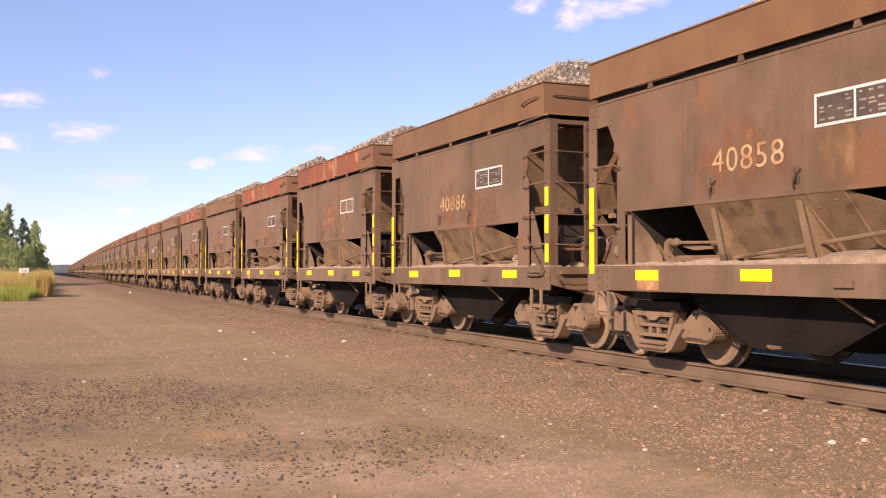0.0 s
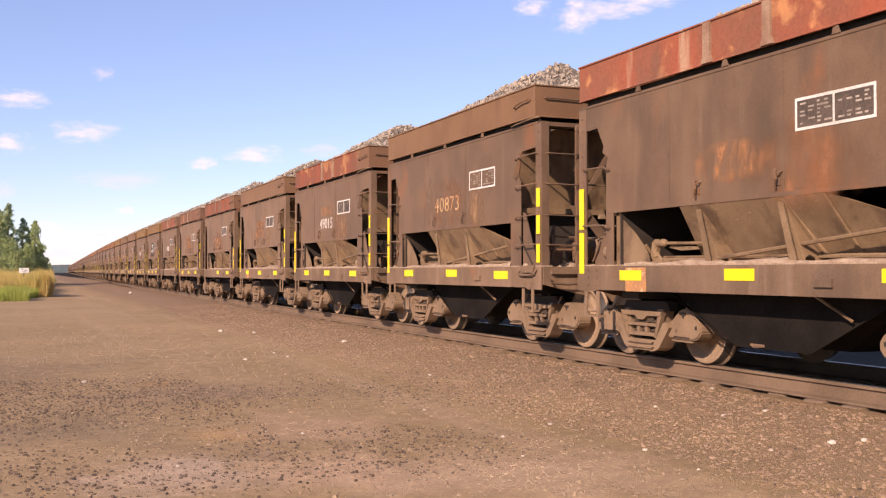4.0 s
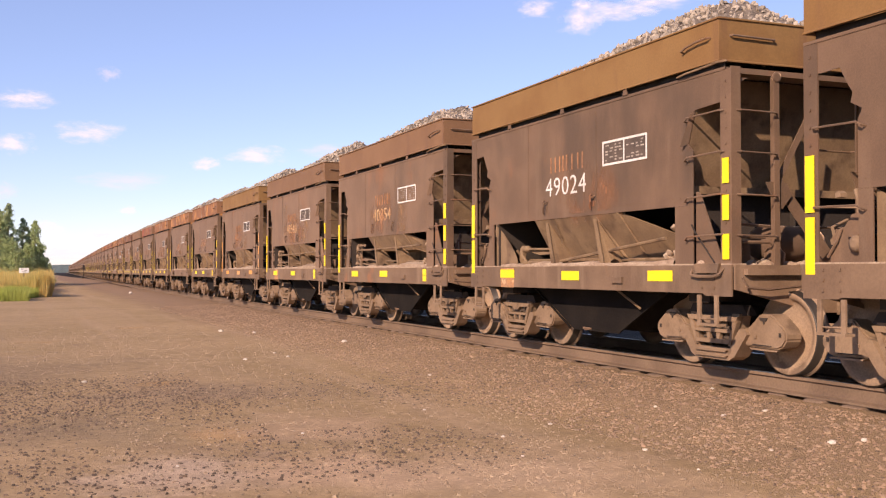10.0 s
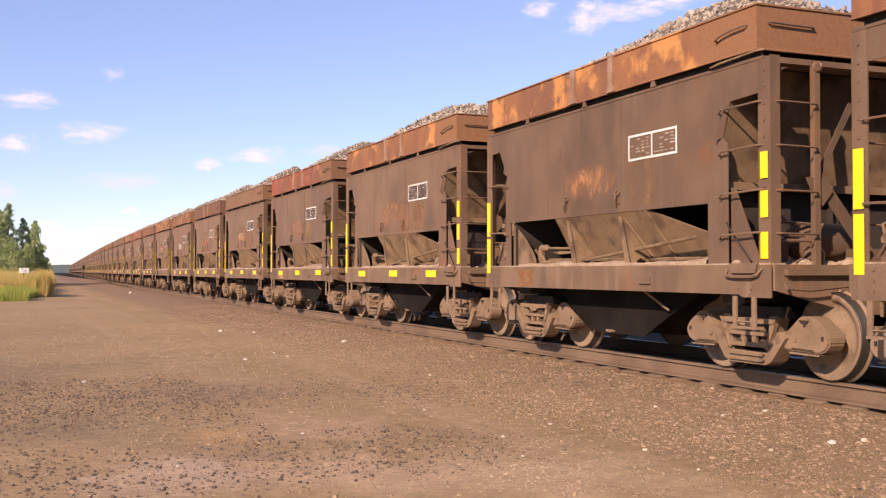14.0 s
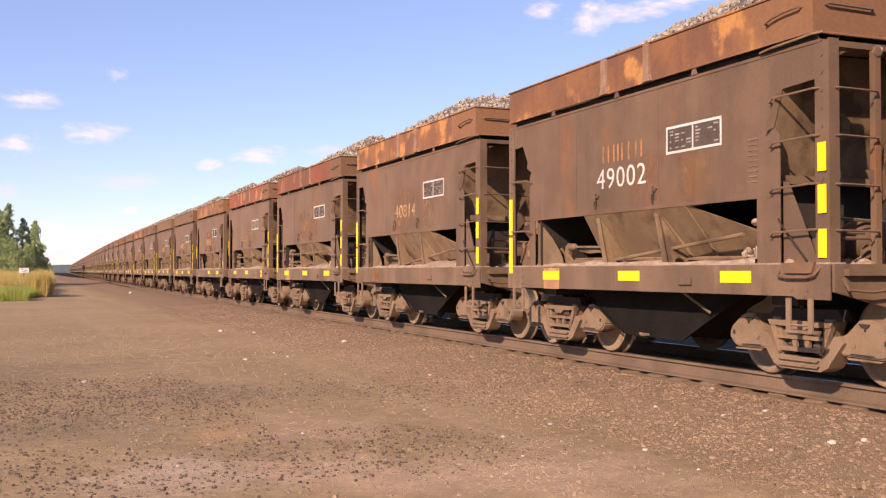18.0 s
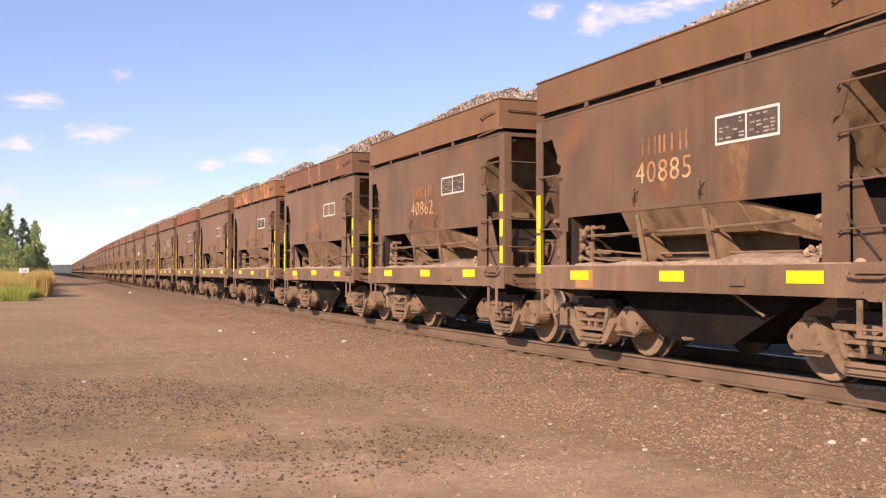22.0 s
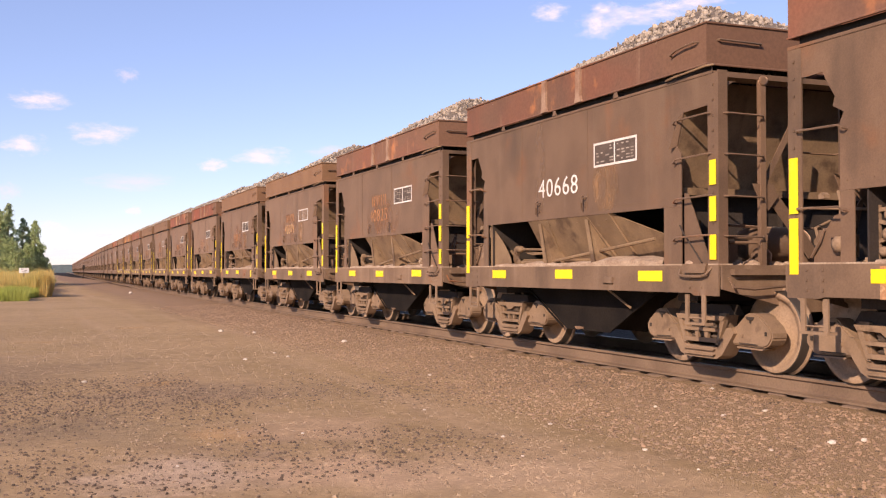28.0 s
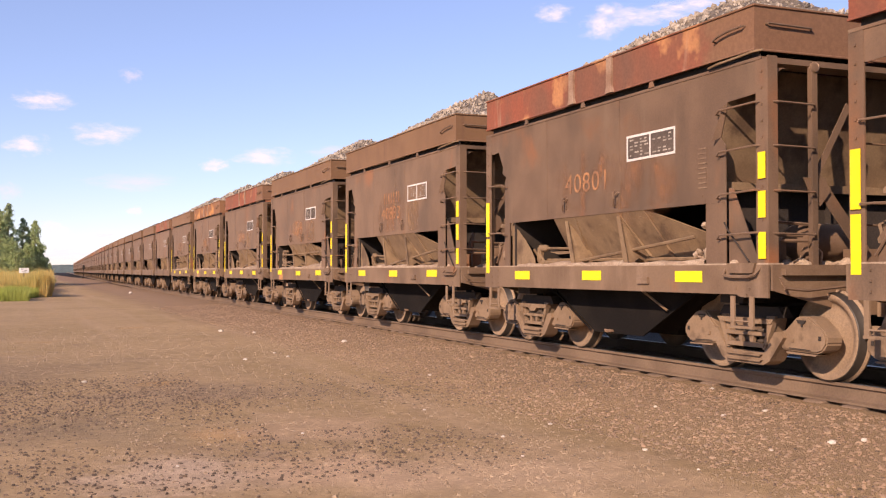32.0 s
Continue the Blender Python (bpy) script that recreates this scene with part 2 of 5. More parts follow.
def let_light_through(m, share):
    """Leaves and blades pass part of the light."""
    n, l = m.node_tree.nodes, m.node_tree.links
    p = n["Principled BSDF"]
    tr, mx = n.new("ShaderNodeBsdfTranslucent"), n.new("ShaderNodeMixShader")
    l.new(p.inputs["Base Color"].links[0].from_socket, tr.inputs[0])
    mx.inputs[0].default_value = share
    l.new(p.outputs[0], mx.inputs[1])
    l.new(tr.outputs[0], mx.inputs[2])
    l.new(mx.outputs[0], n["Material Output"].inputs[0])


for leafy in (M_LEAF, M_NEEDLE, M_DRY, M_GRASS):
    let_light_through(leafy, 0.4)


def ground_material():
    m, n, l, p = nodes_of("gravel_ground")
    tc = n.new("ShaderNodeTexCoord")
    vec = tc.outputs["Object"]
    sep = n.new("ShaderNodeSeparateXYZ")
    l.new(vec, sep.inputs[0])
    col = mixer(n, l, ramp(n, l, noisy(n, l, vec, 0.22, 4.0), 0.38, 0.62), (0.340, 0.234, 0.120), (0.402, 0.276, 0.149))
    col = mixer(n, l, ramp(n, l, noisy(n, l, vec, 0.7, 5.0), 0.56, 0.72), col, (0.310, 0.211, 0.119))
    col = mixer(n, l, ramp(n, l, noisy(n, l, vec, 0.45, 3.0), 0.62, 0.72), col, (0.386, 0.236, 0.106))
    # wheel ruts run along the yard road
    mp = n.new("ShaderNodeMapping")
    mp.inputs["Scale"].default_value = (1.4, 0.05, 1.0)
    l.new(vec, mp.inputs[0])
    col = mixer(n, l, ramp(n, l, noisy(n, l, mp.outputs[0], 1.0, 4.0), 0.5, 0.7), col, (0.410, 0.283, 0.163))
    # flat tyre smears across the yard
    mq = n.new("ShaderNodeMapping")
    mq.inputs["Rotation"].default_value = (0, 0, radians(22))
    mq.inputs["Scale"].default_value = (0.10, 0.9, 1.0)
    l.new(vec, mq.inputs[0])
    col = mixer(n, l, ramp(n, l, noisy(n, l, mq.outputs[0], 1.0, 5.0, 0.65), 0.54, 0.70), col, (0.418, 0.292, 0.166))
    # a sandy stain and a paler worn spot in the yard
    for cx, cy, rad, tint in ((1.6, 8.55, 0.60, (0.464, 0.280, 0.120)), (0.95, 7.0, 0.95, (0.500, 0.361, 0.243)), (2.2, 19.0, 2.4, (0.393, 0.271, 0.148)),
                              (-1.2, 15.0, 4.2, (0.285, 0.197, 0.112)), (5.2, 5.6, 0.9, (0.300, 0.206, 0.120)), (3.0, 6.2, 1.3, (0.491, 0.340, 0.207)), (2.0, 6.6, 1.0, (0.500, 0.340, 0.209)), (2.3, 8.6, 1.2, (0.438, 0.297, 0.175)), (0.2, 9.4, 1.4, (0.299, 0.211, 0.120)), (1.9, 11.5, 1.6, (0.308, 0.215, 0.128))):
        sub = n.new("ShaderNodeVectorMath")
        sub.operation = "SUBTRACT"
        l.new(vec, sub.inputs[0])
        sub.inputs[1].default_value = (cx, cy, GROUND)
        ln = n.new("ShaderNodeVectorMath")
        ln.operation = "LENGTH"
        l.new(sub.outputs[0], ln.inputs[0])
        wob = n.new("ShaderNodeMath")
        wob.operation = "MULTIPLY_ADD"
        l.new(noisy(n, l, vec, 2.4 / rad, 5.0), wob.inputs[0])
        wob.inputs[1].default_value = rad * 1.6
        l.new(ln.outputs["Value"], wob.inputs[2])
        inside = ramp(n, l, wob.outputs[0], rad * 1.75, rad * 0.95)
        col = mixer(n, l, inside, col, tint)
    # redder spilled ore beside the track
    near = n.new("ShaderNodeMath")
    near.operation = "ADD"
    l.new(sep.outputs[0], near.inputs[0])
    near.inputs[1].default_value = 0.0
    blur = n.new("ShaderNodeMath")
    blur.operation = "MULTIPLY_ADD"
    l.new(noisy(n, l, vec, 0.5, 4.0), blur.inputs[0])
    blur.inputs[1].default_value = 2.4
    l.new(near.outputs[0], blur.inputs[2])
    col = mixer(n, l, ramp(n, l, near.outputs[0], 4.0, 5.8), col, (0.297, 0.201, 0.114))
    # darker ballast colour farther along the track
    far = n.new("ShaderNodeMath")
    far.operation = "MULTIPLY"
    l.new(ramp(n, l, sep.outputs[1], 11.0, 34.0), far.inputs[0])
    l.new(ramp(n, l, blur.outputs[0], 4.6, 6.8), far.inputs[1])
    col = mixer(n, l, far.outputs[0], col, (0.275, 0.182, 0.115))
    # the train's shade on the far side of the track, painted near-black
    col = mixer(n, l, ramp(n, l, sep.outputs[0], 8.7, 9.6), col, (0.022, 0.017, 0.013))
    # soil and turf beyond the yard
    turf = n.new("ShaderNodeMath")
    turf.operation = "MULTIPLY"
    turf.inputs[1].default_value = -1.0
    l.new(sep.outputs[0], turf.inputs[0])
    col = mixer(n, l, ramp(n, l, turf.outputs[0], 7.0, 11.0), col, (0.119, 0.099, 0.037))
    g = noisy(n, l, vec, 30.0, 7.0, 0.78)
    g2 = noisy(n, l, vec, 6.0, 6.0, 0.7)
    col = mixer(n, l, 1.0, col, mixer(n, l, ramp(n, l, g, 0.32, 0.68), (0.84, 0.835, 0.83), (1.11, 1.11, 1.10)), "MULTIPLY")
    col = mixer(n, l, 1.0, col, mixer(n, l, ramp(n, l, g2, 0.3, 0.7), (0.84, 0.84, 0.84), (1.12, 1.12, 1.12)), "MULTIPLY")
    l.new(col, p.inputs["Base Color"])
    p.inputs["Roughness"].default_value = 0.95
    p.inputs["Specular IOR Level"].default_value = 0.15
    b = n.new("ShaderNodeBump")
    b.inputs["Strength"].default_value, b.inputs["Distance"].default_value = 0.55, 0.03
    l.new(g, b.inputs["Height"])
    l.new(b.outputs[0], p.inputs["Normal"])
    return m


M_GROUND = ground_material()


# ---- mesh helpers ----
def box(bm, x0, x1, y0, y1, z0, z1):
    v = [bm.verts.new((x, y, z)) for x in (x0, x1) for y in (y0, y1) for z in (z0, z1)]
    for f in ((0, 1, 3, 2), (4, 6, 7, 5), (0, 4, 5, 1), (2, 3, 7, 6), (0, 2, 6, 4), (1, 5, 7, 3)):
        bm.faces.new([v[i] for i in f])


def prism(bm, pts, axis, a, b):
    """A polygon, drawn in the plane across the axis, drawn out from a to b."""
    def at(p, s):
        return {"x": (s, p[0], p[1]), "y": (p[0], s, p[1]), "z": (p[0], p[1], s)}[axis]
    lo = [bm.verts.new(at(p, a)) for p in pts]
    hi = [bm.verts.new(at(p, b)) for p in pts]
    bm.faces.new(lo)
    bm.faces.new(hi[::-1])
    for i in range(len(pts)):
        j = (i + 1) % len(pts)
        bm.faces.new((lo[j], lo[i], hi[i], hi[j]))


def slab(bm, quad, thick):
    """A plate on the polygon quad (3D), thickened along its normal."""
    q = [Vector(c) for c in quad]
    nrm = (q[1] - q[0]).cross(q[2] - q[0]).normalized() * thick
    lo = [bm.verts.new(c) for c in q]
    hi = [bm.verts.new(c + nrm) for c in q]
    bm.faces.new(lo[::-1])
    bm.faces.new(hi)
    for i in range(len(q)):
        j = (i + 1) % len(q)
        bm.faces.new((lo[i], lo[j], hi[j], hi[i]))


def tube(bm, pts, r, n=6):
    pts = [Vector(p) for p in pts]
    rings = []
    for i, p in enumerate(pts):
        d = (pts[min(i + 1, len(pts) - 1)] - pts[max(i - 1, 0)]).normalized()
        u = d.orthogonal().normalized()
        w = d.cross(u)
        rr = r[i] if isinstance(r, (list, tuple)) else r
        rings.append([bm.verts.new(p + (u * math.cos(2 * math.pi * k / n) + w * math.sin(2 * math.pi * k / n)) * rr) for k in range(n)])
    # keep neighbouring rings from twisting
    for i in range(1, len(rings)):
        a, b = rings[i - 1], rings[i]
        s = min(range(n), key=lambda s: sum((a[k].co - b[(k + s) % n].co).length for k in range(n)))
        rings[i] = b[s:] + b[:s]
    for a, b in zip(rings, rings[1:]):
        for k in range(n):
            bm.faces.new((a[k], a[(k + 1) % n], b[(k + 1) % n], b[k]))
    bm.faces.new(rings[0][::-1])
    bm.faces.new(rings[-1])


def lathe(bm, prof, n, axis="x", cx=0.0, cy=0.0, cz=0.0, mats=None):
    """Turned shape: prof is (along, radius) pairs round the axis."""
    rings = []
    for a, r in prof:
        ring = []
        for k in range(n):
            c, s = math.cos(2 * math.pi * k / n) * r, math.sin(2 * math.pi * k / n) * r
            ring.append(bm.verts.new({"x": (cx + a, cy + c, cz + s), "y": (cx + c, cy + a, cz + s), "z": (cx + c, cy + s, cz + a)}[axis]))
        rings.append(ring)
    for i, (a, b) in enumerate(zip(rings, rings[1:])):
        for k in range(n):
            f = bm.faces.new((a[k], a[(k + 1) % n], b[(k + 1) % n], b[k]))
            f.smooth = True
            if mats:
                f.material_index = mats[i]
    bm.faces.new(rings[0][::-1])
    bm.faces.new(rings[-1])


def softened(bm, width, seg=1):
    bmesh.ops.recalc_face_normals(bm, faces=bm.faces)
    edges = [e for e in bm.edges if len(e.link_faces) == 2 and e.calc_face_angle(0) > 0.6]
    bmesh.ops.bevel(bm, geom=edges, offset=width, segments=seg, affect="EDGES", clamp_overlap=True)


def mesh_from(name, bm, *mats):
    bmesh.ops.recalc_face_normals(bm, faces=bm.faces)
    me = bpy.data.meshes.new(name)
    bm.to_mesh(me)
    bm.free()
    for m in mats:
        me.materials.append(m)
    return me


def raw_mesh(name, verts, faces, mat):
    me = bpy.data.meshes.new(name)
    me.from_pydata([tuple(v) for v in verts], [], faces)
    me.materials.append(mat)
    return me


CACHE = {}


def shared(key, name, build, *mats):
    """The mesh kept under key; built once by build(bm)."""
    if key not in CACHE:
        bm = bmesh.new()
        build(bm)
        CACHE[key] = mesh_from(name, bm, *mats)
    return CACHE[key]


def put(name, me, parent, label="", m=None):
    ob = new(name, me)
    ob.parent = parent
    if m is not None:
        ob.matrix_basis = m
    return tagged(ob, label) if label else ob


def part(name, bm, mat, parent, label=""):
    return put(name, mesh_from(name, bm, mat), parent, label)


# ---- the ground ----
def level(x, y):
    """Height of the ground."""
    off, _ = bend(max(y, 0))
    d = abs(x - off - TRACK)
    z = GROUND + 0.035 * noise.noise((x * 0.35, y * 0.35, 0)) + 0.012 * noise.noise((x * 1.7, y * 1.7, 4))
    k = min(1.0, max(0.0, (3.3 - d) / 1.9))
    k = k * k * (3 - 2 * k)
    top = -0.207 + 0.010 * noise.noise((x * 3, y * 3, 9)) - (0.10 if d < 0.82 else 0.0)
    return z * (1 - k) + top * k


def build_ground():
    def lines(near_a, near_b, step, far):
        out, v, s = [], near_a, step
        while v < near_b:
            out.append(v)
            v += step
        s, v = step, near_b
        while v < far:
            out.append(v)
            s *= 1.17
            v += s
        out.append(far)
        s, v, back = step, near_a, []
        while v > -far:
            s *= 1.17
            v -= s
            back.append(max(v, -far))
        return back[::-1] + out
    extra = [TRACK + s * d for s in (-1, 1) for d in (0.8, 0.85)]
    xs, ys = lines(-3.0, 11.0, 0.12, 3500.0), lines(4.0, 24.0, 0.16, 3500.0)
    xs = sorted(xs + extra)
    verts = [(x, y, level(x, y)) for y in ys for x in xs]
    w = len(xs)
    faces = [(j * w + i, j * w + i + 1, (j + 1) * w + i + 1, (j + 1) * w + i) for j in range(len(ys) - 1) for i in range(w - 1)]
    ob = new("ground", raw_mesh("ground", verts, faces, M_GROUND))
    for f in ob.data.polygons:
        f.use_smooth = True
    tagged(ob, "flat brown gravel yard beside the railway track", "ground", kind="structure")


build_ground()


# ---- the track ----
def rail_line(side):
    prof = [(-0.037, 0.0), (-0.037, -0.03), (-0.009, -0.045), (-0.009, -0.15), (-0.07, -0.165), (-0.07, -0.185),
            (0.07, -0.185), (0.07, -0.165), (0.009, -0.15), (0.009, -0.045), (0.037, -0.03), (0.037, 0.0)]
    ys = [-60, -20] + list(range(0, 140, 4)) + list(range(150, 900, 30))
    bm = bmesh.new()
    rings = []
    for y in ys:
        off, head = bend(y)
        cx = TRACK + off + side * 0.7525 * math.cos(head)
        rings.append([bm.verts.new((cx + a, y - side * 0.7525 * math.sin(head), b)) for a, b in prof])
    k = len(prof)
    for a, b in zip(rings, rings[1:]):
        for i in range(k):
            f = bm.faces.new((a[i], a[(i + 1) % k], b[(i + 1) % k], b[i]))
            if i == k - 1:
                f.material_index = 1
    me = mesh_from("rail", bm, M_RAIL, M_RAILTOP)
    return me


track = tagged(new("railway_track"), "rusty steel rails on half-buried wooden ties", "railway track", kind="structure")
for s in (-1, 1):
    put("rail", rail_line(s), track)


# ---- parts of an ore car; x across, y along with the front at minus y, z above the rails ----
def b_side(bm):
    # side sheet with its cut-away ends and the long opening left free below
    x0, x1 = -HALF, -HALF + 0.012
    prism(bm, [(-3.05, 3.06), (3.15, 3.06), (3.15, 2.775), (2.93, 2.755), (2.72, 2.765), (2.66, 2.66), (2.575, 2.53), (2.60, 2.45), (2.47, 2.385), (2.52, 2.30), (2.52, 1.72), (-2.52, 1.72),
               (-2.52, 2.28), (-2.44, 2.36), (-2.56, 2.70), (-2.98, 2.72), (-3.05, 2.78)], "x", x0, x1)
    # end strips that run down to the sill
    box(bm, x0, x1, -2.52, -2.20, 1.10, 1.719)
    box(bm, x0, x1, 2.36, 2.52, 1.10, 1.719)
    # rolled top angle and rivet seams
    box(bm, x0 - 0.008, x0 - 0.001, -3.06, 3.15, 3.03, 3.059)
    for k in range(34):
        y = -2.45 + k * 0.148
        box(bm, x0 - 0.004, x0 - 0.0005, y, y + 0.012, 1.80, 1.812)
    # upright weld seams and a lapped lower band
    for y in (-0.58, 1.22):
        prism(bm, [(y, 1.725), (y + 0.02, 1.725), (y + 0.018, 3.028), (y + 0.004, 3.028)], "x", x0 - 0.004, x0 - 0.0005)
    box(bm, x0 - 0.0035, x0 - 0.0005, -2.19, 2.35, 1.722, 1.76)
    # folded edge plate of the cut-away
    slab(bm, [(x0, -2.56, 2.70), (x0, -2.44, 2.36), (x0 - 0.06, -2.38, 2.33), (x0 - 0.03, -2.52, 2.66)], 0.008)


def b_slope(bm):
    slab(bm, [(-1.44, -2.66, 3.02), (1.44, -2.66, 3.02), (1.44, -2.30, 1.92), (-1.44, -2.30, 1.92)], 0.015)


def b_slope_low(bm):
    slab(bm, [(-0.72, -2.30, 1.92), (1.43, -2.30, 1.92), (1.38, -0.75, 1.12), (-0.72, -0.75, 1.12)], 0.015)


def b_shelf(bm):
    prism(bm, [(-2.42, 1.93), (-2.26, 1.93), (-2.26, 1.91), (-2.40, 1.91), (-2.40, 1.85), (-2.42, 1.85)], "x", -1.38, 1.38)


def b_endsheet(bm):
    prism(bm, [(-3.05, 3.06), (-2.62, 3.06), (-2.62, 3.045), (-3.035, 3.045), (-3.035, 3.005), (-3.05, 3.005)], "x", -1.43, 1.43)


def b_web(bm):
    # upright plate over the centre sill, added to keep the bays dark
    slab(bm, [(0.03, -2.32, 0.98), (0.03, 1.60, 0.98), (0.03, 1.60, 1.90), (0.03, -2.32, 1.93)], 0.012)


def b_bulkhead(bm):
    # cross plate added to block the sky; its dark colour paints shade
    box(bm, -1.44, 1.44, -2.24, -2.22, 0.98, 1.90)


def b_panel(bm):
    # sloping hopper side below the side sheet, and the lower hopper
    a, b = -HALF + 0.015, -HALF + 0.40
    slab(bm, [(a, -1.05, 1.73), (a, 1.05, 1.73), (b, 1.12, 1.12), (b, -1.20, 1.12)], 0.015)
    slab(bm, [(a, 1.05, 1.73), (b + 0.3, 0.9, 1.73), (b + 0.5, 1.0, 1.12), (b, 1.12, 1.12)], 0.012)
    # wing that falls away to the front, with a turned edge
    slab(bm, [(a, -1.05, 1.73), (b, -1.20, 1.12), (b + 0.12, -2.15, 1.12), (a + 0.30, -2.05, 1.38)], -0.012)
    slab(bm, [(a - 0.004, -1.03, 1.735), (a - 0.004, -1.06, 1.735), (b - 0.02, -1.21, 1.12), (b - 0.02, -1.18, 1.12)], -0.02)
    for y0, y1 in ((-0.55, -0.78), (0.5, 0.62)):
        slab(bm, [(a + 0.03, y0, 1.70), (a + 0.33, y1, 1.17), (a + 0.32, y1 + 0.05, 1.19), (a + 0.02, y0 + 0.05, 1.72)], -0.03)
    for k in range(9):
        y, f = -0.95 + k * 0.235, 0.12 + 0.09 * (k % 3)
        box(bm, a + 0.385 * f - 0.02, a + 0.385 * f, y, y + 0.03, 1.72 - 0.6 * f, 1.75 - 0.6 * f)


def b_panel_short(bm):
    # hopper side that stops at the brake rod, with the recessed plate below it
    a = -HALF + 0.015
    b = a + 0.19
    slab(bm, [(a, -1.05, 1.73), (a, 1.05, 1.73), (b, 1.09, 1.44), (b, -1.12, 1.44)], 0.015)
    slab(bm, [(a, 1.05, 1.73), (b + 0.5, 0.9, 1.73), (b + 0.5, 0.95, 1.44), (b, 1.09, 1.44)], 0.012)
    slab(bm, [(a, -1.05, 1.73), (b, -1.12, 1.44), (b + 0.12, -1.95, 1.30), (a + 0.30, -2.0, 1.50)], -0.012)
    slab(bm, [(a - 0.004, -1.03, 1.735), (a - 0.004, -1.06, 1.735), (b - 0.01, -1.13, 1.44), (b - 0.01, -1.10, 1.44)], -0.02)
    slab(bm, [(b, 1.09, 1.45), (b, -1.12, 1.45), (b + 0.46, -1.12, 1.42), (b + 0.46, 1.09, 1.42)], 0.012)
    slab(bm, [(b + 0.46, -1.15, 1.42), (b + 0.46, 1.10, 1.42), (b + 0.50, 1.10, 1.12), (b + 0.50, -1.15, 1.12)], 0.012)
    rnd = random.Random(4)
    for k in range(12):
        y, f = -0.95 + k * 0.17, rnd.uniform(0.1, 0.9)
        box(bm, a + 0.19 * f - 0.018, a + 0.19 * f, y, y + 0.026, 1.72 - 0.28 * f, 1.746 - 0.28 * f)


def b_lower(bm):
    # lower hopper and its discharge gates, coloured near-black for the shade there
    r = [(1.06, 1.62, 1.13), (0.98, 1.60, 0.80), (0.70, 0.62, 0.34), (0.66, 0.56, 0.28)]
    rings = [[bm.verts.new((sx * a, sy * b, z)) for sx, sy in ((-1, -1), (1, -1), (1, 1), (-1, 1))] for a, b, z in r]
    for a, b in zip(rings, rings[1:]):
        for k in range(4):
            bm.faces.new((a[k], a[(k + 1) % 4], b[(k + 1) % 4], b[k]))
    bm.faces.new(rings[-1])


def b_skirt(bm):
    # side plate of the discharge gates, cut away over the wheels, shade painted in
    prism(bm, [(1.635, 0.812), (-1.635, 0.812), (-0.62, 0.31), (-0.54, 0.275), (0.54, 0.275), (0.62, 0.31)], "x", -1.135, -1.122)
    # turned edges that catch the light
    for s in (-1, 1):
        slab(bm, [(-1.137, s * 1.650, 0.812), (-1.137, s * 0.62, 0.302), (-1.165, s * 0.62, 0.302), (-1.165, s * 1.650, 0.812)], 0.012)


def b_spout(bm):
    # dusty gate arm at the foot of the side plate
    tube(bm, [(-1.14, 0.30, 0.31), (-1.155, 0.22, 0.30), (-1.14, 0.10, 0.305)], [0.012, 0.024, 0.014], 6)


def b_hanger(bm):
    # slanting hanger strap beside the hopper
    tube(bm, [(-1.30, -0.75, 0.83), (-1.19, -1.12, 0.60)], 0.014, 5)


def b_gusset(bm):
    # corner plate behind the rear end strip
    x = -HALF + 0.05
    prism(bm, [(2.37, 1.715), (2.25, 1.65), (1.97, 1.47), (1.78, 1.31), (1.69, 1.20), (1.67, 1.116), (2.37, 1.116)], "x", x, x + 0.012)


def b_rearplate(bm):
    # low plate with slots beside the rear post
    x = -HALF + 0.10
    prism(bm, [(2.53, 1.116), (2.95, 1.116), (2.95, 1.22), (2.90, 1.27), (2.93, 1.33), (2.86, 1.40), (2.78, 1.42), (2.70, 1.52), (2.53, 1.55)], "x", x, x + 0.012)
    tube(bm, [(x - 0.02, 2.96, 1.16), (x - 0.03, 2.84, 1.30), (x - 0.02, 2.80, 1.40)], 0.013, 5)
    box(bm, x - 0.03, x - 0.001, 2.60, 2.72, 1.33, 1.35)


def b_strut(bm):
    x = -HALF + 0.03
    slab(bm, [(x, 0.10, 1.72), (x + 0.06, 0.10, 1.72), (x + 0.20, 0.0, 1.42), (x + 0.34, -0.06, 1.22), (x + 0.36, -0.10, 1.10), (x + 0.22, -0.10, 1.10), (x + 0.21, -0.085, 1.16), (x + 0.15, -0.075, 1.19), (x + 0.09, -0.085, 1.16), (x + 0.08, -0.10, 1.10), (x, -0.10, 1.10)], 0.014)
    slab(bm, [(x, 0.10, 1.72), (x, 0.19, 1.72), (x, 0.01, 1.10), (x, -0.10, 1.10)], -0.012)


def b_post(bm):
    # corner post: an angle with rivet heads
    box(bm, -HALF - 0.004, -HALF + 0.012, -3.14, -2.98, 1.10, 3.03)
    box(bm, -HALF - 0.004, -HALF + 0.11, -3.152, -3.14, 1.10, 3.05)
    for k in range(12):
        box(bm, -HALF - 0.014, -HALF - 0.005, -3.08, -3.06, 1.2 + k * 0.155, 1.22 + k * 0.155)


def b_endpost(bm):
    box(bm, -0.915, -0.850, -3.12, -3.10, 1.10, 3.00)
    box(bm, -0.890, -0.878, -3.10, -3.03, 1.10, 3.00)
    lathe(bm, [(-0.012, 0.03), (-0.010, 0.055), (0.004, 0.055), (0.006, 0.03)], 10, "y", -0.88, -3.115, 2.98)


def b_corner(bm):
    # bent plate in the upper back corner
    slab(bm, [(-1.40, 3.10, 2.97), (-1.02, 3.10, 2.97), (-1.10, 3.10, 2.90), (-1.26, 3.10, 2.86), (-1.33, 3.10, 2.78), (-1.38, 3.10, 2.60), (-1.40, 3.10, 2.58)], 0.012)


